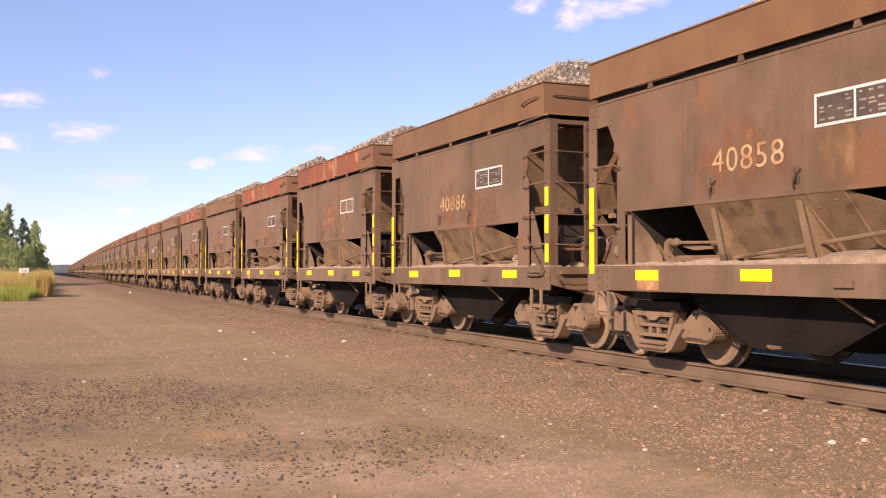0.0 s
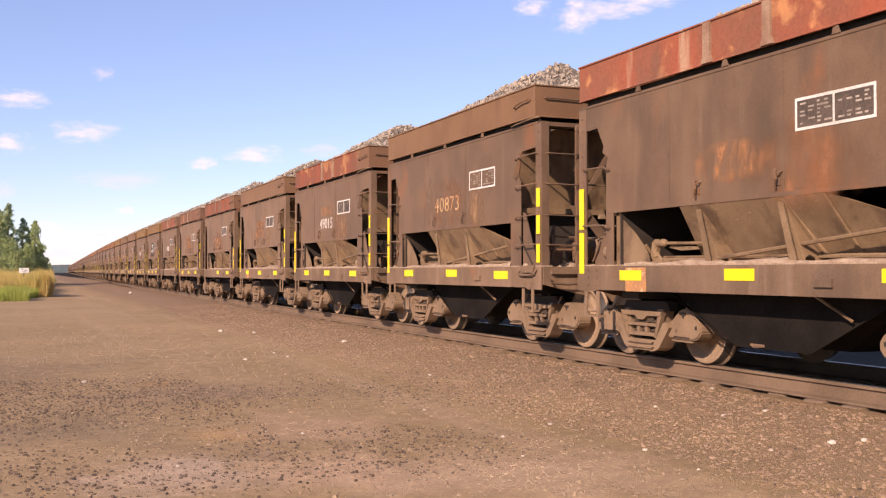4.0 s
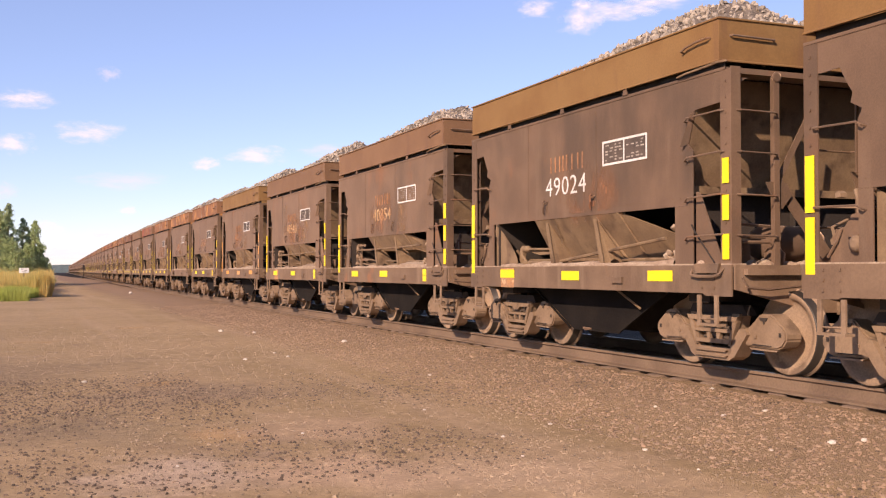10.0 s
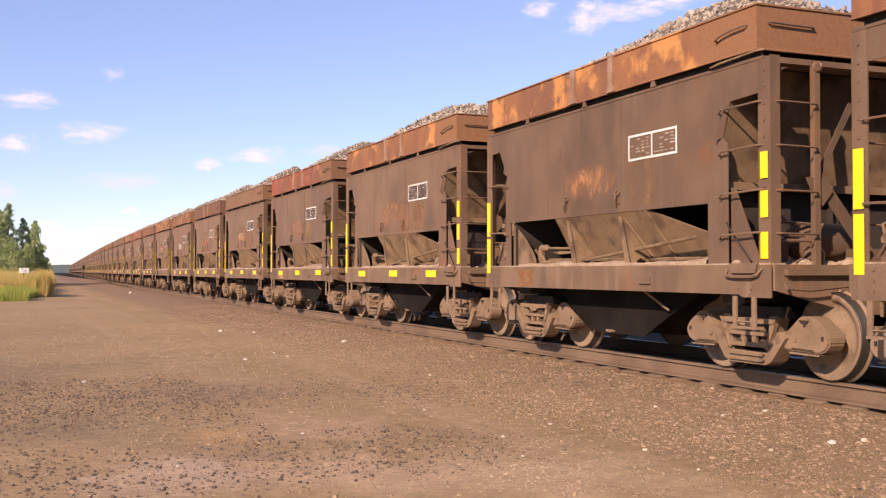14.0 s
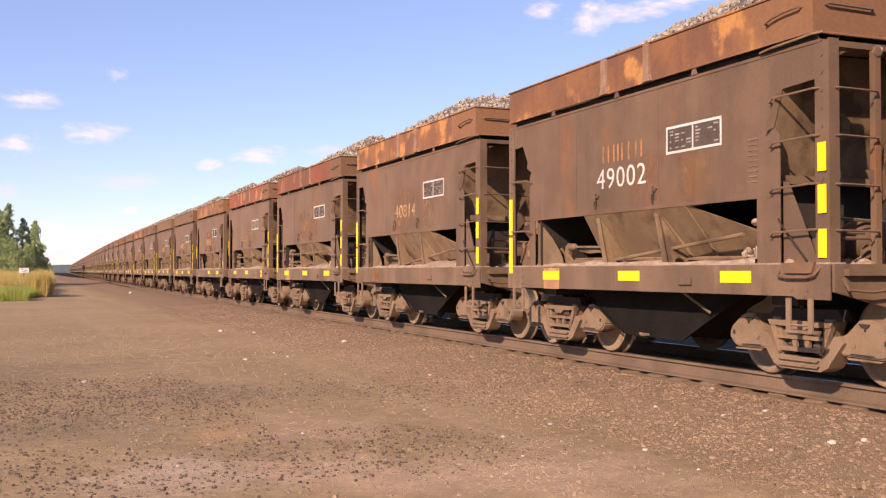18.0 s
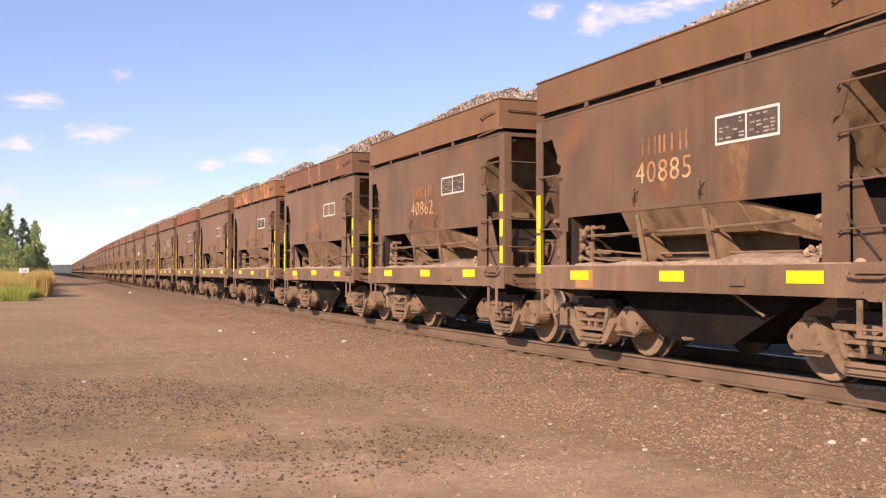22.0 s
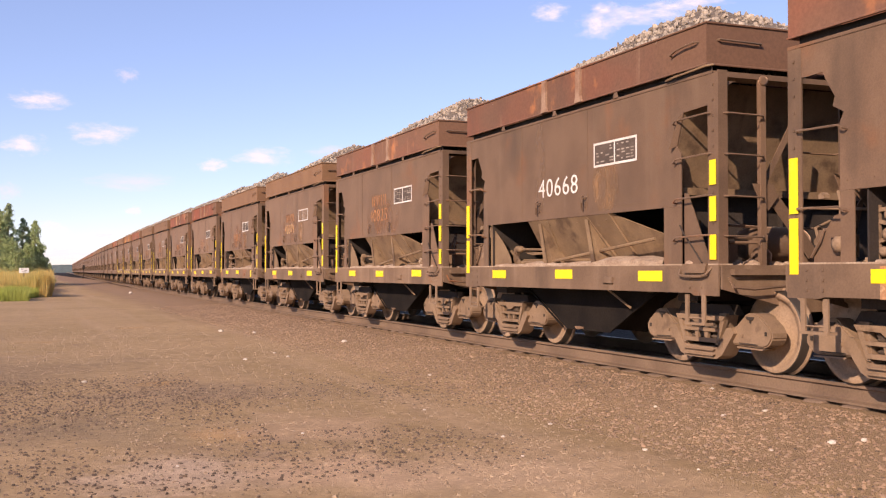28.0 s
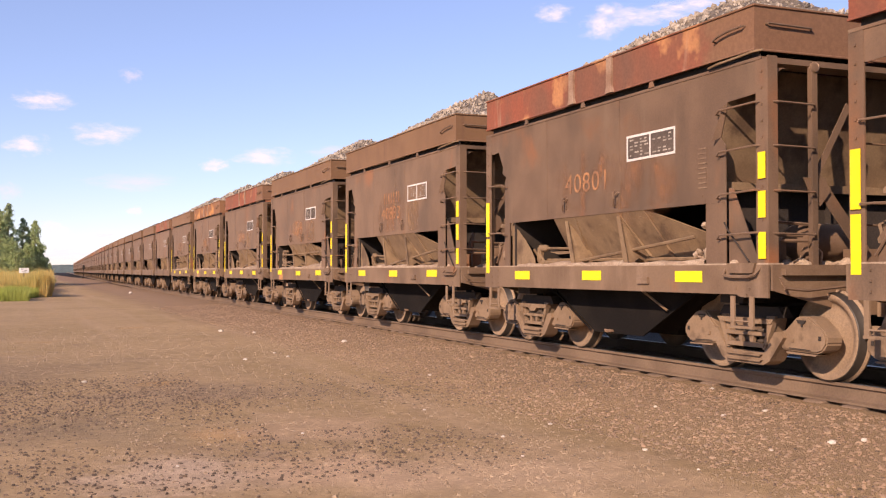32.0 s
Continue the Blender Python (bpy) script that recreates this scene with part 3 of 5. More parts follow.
def b_endbrace(bm):
    # node plate on the end post, a channel down to the deck and a bar up to the end sheet
    slab(bm, [(-1.00, -3.095, 1.93), (-0.74, -3.095, 1.93), (-0.68, -3.095, 1.80), (-0.80, -3.095, 1.66), (-0.90, -3.095, 1.74)], 0.012)
    slab(bm, [(-0.90, -3.08, 1.90), (-0.80, -3.08, 1.98), (-0.12, -3.02, 1.26), (-0.22, -3.02, 1.17)], 0.014)
    slab(bm, [(-0.80, -3.08, 1.98), (-0.80, -3.00, 1.98), (-0.12, -2.94, 1.26), (-0.12, -3.02, 1.26)], 0.010)
    slab(bm, [(-0.86, -3.05, 1.95), (-0.80, -3.05, 1.93), (-0.26, -2.92, 2.66), (-0.32, -2.92, 2.70)], 0.014)
    # upright knee plate on the deck
    slab(bm, [(-1.22, -2.80, 1.36), (-1.06, -2.76, 1.36), (-1.02, -2.70, 1.66), (-1.05, -2.70, 1.68)], 0.012)
    tube(bm, [(-1.30, -2.98, 1.33), (-0.92, -3.05, 1.33)], 0.018, 5)
    tube(bm, [(-1.32, -2.92, 1.39), (-0.92, -2.98, 1.38)], 0.018, 5)


def b_knee(bm):
    # triangular plate between the side sheet's end strip and the deck
    x = -HALF + 0.03
    prism(bm, [(-2.53, 1.86), (-2.53, 1.116), (-2.96, 1.116), (-2.93, 1.20), (-2.60, 1.84)], "x", x, x + 0.012)


def b_kneerod(bm):
    x = -HALF - 0.006
    tube(bm, [(x, -2.50, 1.52), (x, -2.56, 1.44), (x + 0.01, -2.86, 1.13)], 0.009, 5)


def b_topgusset(bm):
    # rounded plate in the upper corner of the end frame
    for a, s in ((-1.345, 1),):
        pts = [(a, 2.95)] + [(a + s * 0.13 * (1 - math.sin(k * math.pi / 8)), 2.95 - 0.13 * (1 - math.cos(k * math.pi / 8))) for k in range(5)]
        prism(bm, pts, "y", -3.115, -3.103)


def b_rung_side(bm):
    x = -HALF - 0.02
    tube(bm, [(x + 0.03, -2.43, -0.04), (x - 0.03, -2.44, -0.03), (x - 0.035, -2.49, 0.0), (x - 0.02, -3.00, 0.012), (x + 0.03, -3.05, 0.012)], 0.0105, 5)


def b_rung_end(bm):
    tube(bm, [(-HALF + 0.06, -3.150, 0.0), (-HALF + 0.10, -3.175, 0.0), (-0.93, -3.165, -0.005), (-0.89, -3.12, 0.0)], 0.0105, 5)


def b_sill(bm):
    box(bm, -HALF - 0.018, -HALF + 0.16, -3.16, 3.16, 1.10, 1.115)
    for f in bm.faces:
        f.material_index = 1
    prism(bm, [(-3.16, 1.10), (3.16, 1.10), (3.16, 0.80), (2.75, 0.80), (2.70, 0.815), (-2.70, 0.815), (-2.75, 0.79), (-3.16, 0.79)],
          "x", -HALF - 0.018, -HALF)
    box(bm, -HALF, -HALF + 0.10, -2.69, 2.69, 0.815, 0.83)
    box(bm, -HALF - 0.030, -HALF - 0.0185, -2.86, -2.79, 0.79, 0.82)
    for y in (-2.9, -2.7, 2.7, 2.9):
        for z in (0.86, 0.95, 1.04):
            box(bm, -HALF - 0.028, -HALF - 0.0185, y, y + 0.022, z, z + 0.022)
    # jacking pad and placard holder
    box(bm, -HALF - 0.045, -HALF - 0.0185, -1.20, -0.98, 0.90, 0.97)


def b_endsill(bm):
    prism(bm, [(-HALF, 1.10), (HALF, 1.10), (HALF, 0.86), (0.45, 0.62), (-0.45, 0.62), (-HALF, 0.86)], "y", -3.20, -3.17)
    box(bm, -HALF, HALF, -3.17, -2.6, 1.085, 1.10)
    box(bm, -HALF + 0.1, HALF - 0.1, -3.26, -3.201, 1.00, 1.06)


def b_dirt(bm):
    # ore fines and lumps that have settled on the deck
    rnd = random.Random(5)
    for k in range(46):
        x, y = rnd.uniform(-1.40, 1.2), rnd.uniform(-3.12, -2.35)
        if k < 26:
            x = rnd.uniform(-1.42, -0.3)
        r = rnd.uniform(0.03, 0.12)
        n = 7
        h = r * rnd.uniform(0.35, 0.75)
        rings = []
        for q, (f, z) in enumerate(((1.0, 0.0), (0.72, 0.55), (0.25, 1.0))):
            rings.append([bm.verts.new((x + r * f * rnd.uniform(0.7, 1.3) * math.cos(6.283 * s / n), y + r * f * rnd.uniform(0.7, 1.3) * math.sin(6.283 * s / n),
                                        1.10 + h * z * rnd.uniform(0.8, 1.2))) for s in range(n)])
        for p, q in zip(rings, rings[1:]):
            for s in range(n):
                bm.faces.new((p[s], p[(s + 1) % n], q[(s + 1) % n], q[s]))
        bm.faces.new(rings[-1])


def b_spill(bm):
    # ore fines banked on the sill behind the opening
    n, m = 14, 4
    rows = []
    for i in range(n + 1):
        y = -2.15 + 1.9 * i / n
        h = 0.11 * math.sin(math.pi * min(1, 0.04 + i / n)) ** 0.7 * (1 + 0.4 * noise.noise((y * 4, 2.2, 0)))
        rows.append([bm.verts.new((-HALF + 0.005 + 0.5 * k / m, y, 1.112 + h * (0.25 + 0.75 * math.sin(math.pi * (0.12 + 0.8 * k / m))) + 0.01 * noise.noise((y * 11, k, 3)))) for k in range(m + 1)])
    for a, b in zip(rows, rows[1:]):
        for k in range(m):
            bm.faces.new((a[k], a[k + 1], b[k + 1], b[k]))
    foot = [bm.verts.new((-HALF + 0.005, rows[i][0].co.y, 1.10)) for i in range(n + 1)]
    for i in range(n):
        bm.faces.new((foot[i], foot[i + 1], rows[i + 1][0], rows[i][0]))


def b_ledge(bm):
    # low ragged bank of fines and lumps along the sill
    n = 44
    rows = []
    for i in range(n + 1):
        y = -2.15 + 4.3 * i / n
        h = 0.020 + 0.045 * max(0.0, 0.4 + noise.noise((y * 1.7, 5.0, 1.0))) + 0.014 * noise.noise((y * 9, 1.0, 2.0))
        rows.append([bm.verts.new(c) for c in ((-HALF + 0.01, y, 1.112), (-HALF + 0.02 + 0.02 * noise.noise((y * 6, 3, 3)), y, 1.115 + h * 0.7),
                                               (-HALF + 0.10, y, 1.115 + h), (-HALF + 0.24, y, 1.112))])
    for a, b in zip(rows, rows[1:]):
        for k in range(3):
            bm.faces.new((a[k], a[k + 1], b[k + 1], b[k]))


def b_hook(bm):
    # bent rope hook and its eye plate on the side sheet
    x = -HALF - 0.012
    tube(bm, [(x, 0.03, 0.09), (x - 0.035, 0.0, 0.07), (x - 0.045, -0.03, 0.0), (x - 0.03, 0.01, -0.05), (x - 0.01, 0.02, -0.09)], 0.013, 5)
    tube(bm, [(x, -0.06, 0.075), (x - 0.03, -0.03, 0.05), (x - 0.03, 0.02, 0.045)], 0.011, 5)
    box(bm, x, x + 0.011, -0.035, 0.035, -0.055, 0.015)


def b_centre(bm):
    box(bm, -0.20, 0.20, -3.25, -1.4, 0.62, 0.98)
    box(bm, -0.20, 0.20, 1.4, 3.25, 0.62, 0.98)
    box(bm, -0.16, 0.16, -1.4, 1.4, 0.66, 0.95)
    for s in (-1, 1):
        box(bm, -1.25, 1.25, s * 2.33 - 0.18, s * 2.33 + 0.18, 0.72, 0.98)


def b_coupler(bm):
    box(bm, -0.09, 0.09, -3.56, -3.22, 0.70, 0.90)
    prism(bm, [(-0.16, -3.50), (0.05, -3.50), (0.17, -3.57), (0.15, -3.655), (0.03, -3.60), (-0.05, -3.655), (-0.17, -3.60)], "z", 0.66, 0.94)
    box(bm, -0.22, 0.22, -3.30, -3.21, 0.60, 1.02)


def b_hose(bm):
    tube(bm, [(0.30, -3.22, 0.80), (0.32, -3.32, 0.70), (0.28, -3.44, 0.45), (0.18, -3.60, 0.38)], 0.025, 6)


def b_step(bm):
    x = -HALF - 0.02
    for y in (-2.66, -2.94):
        box(bm, x - 0.02, x - 0.001, y - 0.028, y + 0.028, 0.50, 0.80)
    box(bm, x - 0.03, x + 0.08, -2.97, -2.63, 0.49, 0.515)
    tube(bm, [(x - 0.01, -2.95, 0.56), (x - 0.01, -2.65, 0.56)], 0.010, 5)


def b_handle(bm):
    x = -HALF - 0.06
    tube(bm, [(x + 0.05, -2.52, 1.06), (x, -2.55, 1.00), (x, -2.66, 0.985), (x, -2.92, 0.985), (x, -3.02, 1.01), (x + 0.05, -3.05, 1.08)], 0.014, 5)
    prism(bm, [(-2.58, 1.115), (-3.0, 1.115), (-2.96, 1.02), (-2.62, 1.02)], "x", -HALF - 0.045, -HALF - 0.0185)


def b_uncouple(bm):
    tube(bm, [(-HALF + 0.02, -3.28, 0.98), (-HALF + 0.06, -3.30, 0.88), (-1.15, -3.30, 0.86), (-0.3, -3.30, 0.93), (0.0, -3.42, 0.95)], 0.014, 5)


def b_ext(bm):
    # boards round the load with a rolled lip and a foot flange, as one shell
    h, e = HALF - 0.01, 2.95
    prof = [(0.0, 3.137), (0.010, 3.137), (0.010, 3.150), (0.0, 3.158), (0.0, 3.558), (0.016, 3.562), (0.016, 3.578), (-0.03, 3.580), (-0.03, 3.565), (-0.02, 3.555), (-0.02, 3.137)]
    rings = [[bm.verts.new((sx * (h + o), sy * (e + o) + (0.21 if sy > 0 else 0.0), z)) for sx, sy in ((-1, -1), (1, -1), (1, 1), (-1, 1))] for o, z in prof]
    for a, b in zip(rings, rings[1:] + rings[:1]):
        for k in range(4):
            bm.faces.new((a[k], a[(k + 1) % 4], b[(k + 1) % 4], b[k]))


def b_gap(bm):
    # dark strip that paints the shade between the body and the extension
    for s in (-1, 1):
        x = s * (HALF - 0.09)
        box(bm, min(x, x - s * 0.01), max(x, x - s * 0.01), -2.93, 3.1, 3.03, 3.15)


def b_rib(bm):
    x = -HALF + 0.01
    prism(bm, [(-0.09, 3.145), (0.09, 3.145), (0.055, 3.22), (0.055, 3.562), (-0.055, 3.562), (-0.055, 3.22)], "x", x - 0.03, x)


def b_grab_side(bm):
    x = -HALF - 0.035
    tube(bm, [(x + 0.05, -2.36, 3.32), (x, -2.37, 3.335), (x, -2.46, 3.365), (x, -2.62, 3.385), (x, -2.80, 3.39), (x + 0.05, -2.82, 3.39)], 0.012, 5)


def b_grab_end(bm):
    tube(bm, [(-1.32, -2.94, 3.40), (-1.31, -2.985, 3.40), (-0.79, -2.985, 3.39), (-0.78, -2.94, 3.39)], 0.012, 5)


def b_latch(bm):
    # bolted bracket where extension meets body
    tube(bm, [(-HALF - 0.035, -2.30, 3.075), (-HALF - 0.05, -2.45, 3.085), (-HALF - 0.045, -2.80, 3.10), (-HALF - 0.03, -2.98, 3.115), (-HALF + 0.02, -3.06, 3.12)], 0.013, 5)


def b_bracket(bm):
    prism(bm, [(0.0, 3.06), (0.10, 3.06), (0.08, 3.12), (0.03, 3.125)], "x", -HALF - 0.02, -HALF - 0.005)


def b_rod(bm):
    x = -HALF + 0.05
    tube(bm, [(x + 0.05, 2.10, 1.42), (x, 1.90, 1.47), (x, 0.62, 1.475), (x, -0.62, 1.48), (x, -1.80, 1.50)], 0.017, 6)
    for y in (0.62, -0.62):
        box(bm, x - 0.03, x + 0.03, y - 0.03, y + 0.03, 1.45, 1.51)


def b_boot(bm):
    # dusty hose end with two short pipes
    x = -HALF + 0.16
    lathe(bm, [(-0.11, 0.02), (-0.08, 0.042), (-0.03, 0.050), (0.02, 0.036), (0.05, 0.045), (0.09, 0.034), (0.11, 0.02)], 8, "y", x, 1.62, 1.35)
    tube(bm, [(x, 1.70, 1.36), (x - 0.01, 1.73, 1.28), (x, 1.68, 1.20)], 0.032, 6)
    tube(bm, [(x, 1.60, 1.35), (x, 1.4, 1.345), (x + 0.05, 0.72, 1.33)], 0.017, 6)
    tube(bm, [(x, 1.68, 1.22), (x, 1.60, 1.165), (x + 0.04, 0.72, 1.16)], 0.020, 6)
    prism(bm, [(1.74, 1.118), (1.80, 1.20), (1.77, 1.36), (1.70, 1.40), (1.66, 1.33), (1.70, 1.22), (1.60, 1.118)], "x", x - 0.02, x + 0.03)
    prism(bm, [(1.50, 1.325), (1.02, 1.300), (0.98, 1.27), (1.30, 1.262), (1.52, 1.30)], "x", x + 0.04, x + 0.055)
    for k, (y, z) in enumerate(((1.60, 1.15), (1.48, 1.14), (1.30, 1.135), (1.05, 1.135))):
        box(bm, x - 0.03, x + 0.05, y - 0.05, y + 0.04 + 0.01 * k, z - 0.03, z + 0.03)


def b_rod_low(bm):
    x = -HALF + 0.12
    tube(bm, [(x + 0.04, 1.60, 1.16), (x, 0.75, 1.15), (x, -0.4, 1.26), (x, -1.85, 1.40)], 0.020, 6)


def b_pipe(bm):
    x = -HALF + 0.29
    tube(bm, [(x - 0.10, 1.98, 1.34), (x, 1.96, 1.20), (x, 1.8, 1.19), (x, -1.95, 1.17)], 0.022, 6)


def b_lever(bm):
    # slim bell crank at the end of the rods
    x = -HALF + 0.13
    prism(bm, [(1.50, 1.245), (1.93, 1.26), (2.00, 1.37), (1.95, 1.39), (1.87, 1.30), (1.50, 1.27)], "x", x, x + 0.02)
    lathe(bm, [(-0.02, 0.015), (-0.015, 0.035), (0.03, 0.035), (0.045, 0.02)], 8, "x", x, 1.97, 1.25)


def b_rigging(bm):
    # pierced lever frame behind the rear strip, with pins, rods and short links
    x = -HALF + 0.12
    for y0, y1 in ((2.24, 2.24), (1.93, 1.90)):
        prism(bm, [(y0 - 0.022, 1.115), (y0 + 0.022, 1.115), (y1 + 0.022, 1.585), (y1 - 0.022, 1.585)], "x", x, x + 0.03)
    for z0, z1 in ((1.56, 1.58), (1.47, 1.40), (1.30, 1.37), (1.24, 1.19)):
        prism(bm, [(2.24, z0), (2.24, z0 - 0.034), (1.92, z1 - 0.034), (1.92, z1)], "x", x + 0.002, x + 0.026)
    for y, z, r in ((2.10, 1.50, 0.045), (2.00, 1.57, 0.040), (2.12, 1.345, 0.050), (1.98, 1.27, 0.036), (2.16, 1.20, 0.042), (1.86, 1.575, 0.030)):
        lathe(bm, [(-0.035, r * 0.4), (-0.03, r * 0.8), (-0.012, r), (0.02, r), (0.03, r * 0.6)], 9, "x", x, y, z)
    tube(bm, [(x, 1.90, 1.575), (x, 1.80, 1.57), (x + 0.01, 1.68, 1.575)], 0.018, 6)
    tube(bm, [(x, 1.66, 1.575), (x - 0.01, 1.62, 1.57)], 0.030, 6)
    tube(bm, [(x + 0.08, 1.90, 1.30), (x + 0.1, 1.0, 1.24), (x + 0.1, -2.1, 1.22)], 0.013, 6)
    tube(bm, [(x + 0.05, 1.92, 1.20), (x + 0.06, 1.55, 1.17), (x + 0.06, 1.0, 1.165)], 0.016, 6)
    prism(bm, [(1.80, 1.50), (1.35, 1.475), (1.36, 1.455), (1.80, 1.46)], "x", x + 0.03, x + 0.05)


def b_caught(bm):
    # lumps of ore and dirt caught behind the front end strip
    rnd = random.Random(8)
    for k in range(13):
        y, z, r = rnd.uniform(-2.20, -1.78), 1.12 + 0.42 * rnd.random() ** 1.6, rnd.uniform(0.03, 0.075)
        if z > 1.25:
            y = -2.19 + rnd.uniform(0, 0.12)
        m = Matrix.Translation((-HALF + rnd.uniform(0.03, 0.2), y, z)) @ Euler((rnd.uniform(0, 6), rnd.uniform(0, 6), 0)).to_matrix().to_4x4() @ Matrix.Diagonal((r, r * rnd.uniform(0.5, 1), r * rnd.uniform(0.4, 0.8), 1))
        bmesh.ops.create_icosphere(bm, subdivisions=1, radius=1.0, matrix=m)


def b_reservoir(bm):
    lathe(bm, [(-0.42, 0.05), (-0.40, 0.15), (-0.32, 0.19), (0.32, 0.19), (0.40, 0.15), (0.42, 0.05)], 12, "x", -0.35, -2.62, 1.33)
    tube(bm, [(-0.6, -2.7, 1.12), (-0.6, -2.75, 1.5), (-1.1, -2.8, 1.52), (-1.15, -2.9, 1.12)], 0.02, 5)
    box(bm, -1.12, -0.92, -2.75, -2.55, 1.10, 1.34)
    box(bm, -0.25, 0.15, -2.95, -2.80, 1.10, 1.26)
    lathe(bm, [(0.0, 0.10), (0.12, 0.11), (0.18, 0.06)], 9, "z", -0.7, -2.85, 1.10)


def b_valves(bm):
    # brake valve, pipes and caught lumps on the deck at the rear corner
    x = -1.22
    box(bm, x - 0.09, x + 0.10, 2.66, 2.86, 1.16, 1.36)
    lathe(bm, [(0.0, 0.05), (0.03, 0.085), (0.10, 0.085), (0.13, 0.05)], 10, "z", x, 2.76, 1.36)
    lathe(bm, [(-0.13, 0.03), (-0.11, 0.07), (0.05, 0.07), (0.08, 0.04)], 10, "x", x - 0.08, 2.62, 1.27)
    tube(bm, [(x, 2.76, 1.48), (x, 2.77, 1.66), (x + 0.04, 2.84, 1.74), (x + 0.22, 2.90, 1.76)], 0.019, 6)
    tube(bm, [(x - 0.10, 2.60, 1.22), (x - 0.14, 2.57, 1.40), (x - 0.12, 2.58, 1.62)], 0.015, 6)
    tube(bm, [(x - 0.10, 2.90, 1.20), (x - 0.12, 2.95, 1.42), (x + 0.10, 2.98, 1.50)], 0.016, 6)
    tube(bm, [(x - 0.16, 2.98, 1.60), (x + 0.2, 2.62, 1.58)], 0.014, 5)
    tube(bm, [(x - 0.05, 2.58, 1.12), (x - 0.05, 2.58, 1.95), (x + 0.1, 2.60, 2.05)], 0.017, 6)
    for y, z, w in ((2.58, 1.50, 0.05), (2.93, 1.30, 0.045), (2.72, 1.14, 0.06), (2.88, 1.70, 0.035)):
        prism(bm, [(y - w, z - w * 0.6), (y + w * 0.8, z - w * 0.7), (y + w, z + w * 0.3), (y, z + w), (y - w * 0.9, z + w * 0.4)], "x", x - 0.12, x - 0.05)


# ---- trucks ----
WR = 0.42
AXLE = 0.79             # half the wheelbase of a truck


def b_bolster(bm):
    box(bm, -1.0, 1.0, -0.17, 0.17, 0.42, 0.66)
    box(bm, -0.95, 0.95, -0.30, -0.24, 0.22, 0.32)
    box(bm, -0.95, 0.95, 0.24, 0.30, 0.22, 0.32)


def b_frame(bm):
    # cast side frame: bottom trough, columns, top member and two deep box arms over the journals
    xo, xi = -1.09, -0.95
    for k in (-1, 1):
        pts = [(0.43, 0.33), (0.50, 0.285), (0.95, 0.275), (1.03, 0.30), (1.085, 0.37), (1.085, 0.43), (1.05, 0.485), (0.90, 0.595), (0.84, 0.615), (0.70, 0.615), (0.60, 0.53), (0.53, 0.475), (0.43, 0.44)]
        prism(bm, [(k * a, b) for a, b in pts], "x", xo, xi + 0.06)
    softened(bm, 0.016, 2)
    # trough with its upswept sides
    prism(bm, [(-0.27, 0.12), (0.27, 0.12), (0.36, 0.16), (0.56, 0.40), (0.52, 0.46), (0.44, 0.45), (0.29, 0.245), (-0.29, 0.245), (-0.44, 0.45), (-0.52, 0.46), (-0.56, 0.40), (-0.36, 0.16)],
          "x", xo - 0.045, xi)
    for k in (-1, 1):
        # spring pocket columns
        prism(bm, [(k * 0.255, 0.244), (k * 0.305, 0.244), (k * 0.41, 0.60), (k * 0.29, 0.60)], "x", xo - 0.015, xi)
        # underside flange of the arm
        prism(bm, [(k * 0.56, 0.274), (k * 0.98, 0.266), (k * 0.96, 0.252), (k * 0.58, 0.256)], "x", xo - 0.012, xi)
        # cast lug on the arm
        prism(bm, [(k * 0.62, 0.37), (k * 0.66, 0.37), (k * 0.66, 0.40), (k * 0.62, 0.40)], "x", xo - 0.014, xo - 0.001)
    # ribs across the trough
    for z in (0.150, 0.205):
        prism(bm, [(-0.25, z), (0.25, z), (0.27, z + 0.016), (-0.27, z + 0.016)], "x", xo - 0.075, xo - 0.0455)
    # dark pieces paint the shade in the arm openings and on the top member
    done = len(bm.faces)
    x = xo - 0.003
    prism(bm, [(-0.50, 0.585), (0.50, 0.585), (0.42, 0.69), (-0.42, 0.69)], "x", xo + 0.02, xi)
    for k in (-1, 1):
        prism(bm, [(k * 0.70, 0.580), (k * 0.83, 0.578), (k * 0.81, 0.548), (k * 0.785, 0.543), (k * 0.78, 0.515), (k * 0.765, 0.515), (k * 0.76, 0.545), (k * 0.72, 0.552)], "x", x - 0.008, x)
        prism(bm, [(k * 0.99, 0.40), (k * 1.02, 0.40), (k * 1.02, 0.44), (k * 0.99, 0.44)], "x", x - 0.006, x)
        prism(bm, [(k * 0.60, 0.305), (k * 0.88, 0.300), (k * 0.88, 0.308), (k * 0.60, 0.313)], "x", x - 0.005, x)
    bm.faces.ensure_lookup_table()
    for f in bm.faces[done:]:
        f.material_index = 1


def b_slot(bm):
    # cast bars before the springs: dark slots stay between them
    x = -1.093
    prism(bm, [(-0.43, 0.575), (0.43, 0.575), (0.40, 0.525), (0.13, 0.52), (0.06, 0.475), (-0.06, 0.475), (-0.13, 0.52), (-0.40, 0.525)], "x", x - 0.052, x + 0.03)
    prism(bm, [(-0.33, 0.437), (0.33, 0.437), (0.31, 0.402), (-0.31, 0.402)], "x", x - 0.045, x + 0.02)
    prism(bm, [(-0.30, 0.330), (0.30, 0.330), (0.28, 0.288), (-0.28, 0.288)], "x", x - 0.050, x + 0.02)
    for k in (-1, 1):
        prism(bm, [(k * 0.295, 0.27), (k * 0.255, 0.27), (k * 0.34, 0.53), (k * 0.41, 0.53)], "x", x - 0.040, x + 0.01)
        prism(bm, [(k * 0.10, 0.33), (k * 0.06, 0.33), (k * 0.05, 0.405), (k * 0.12, 0.405)], "x", x - 0.030, x + 0.01)


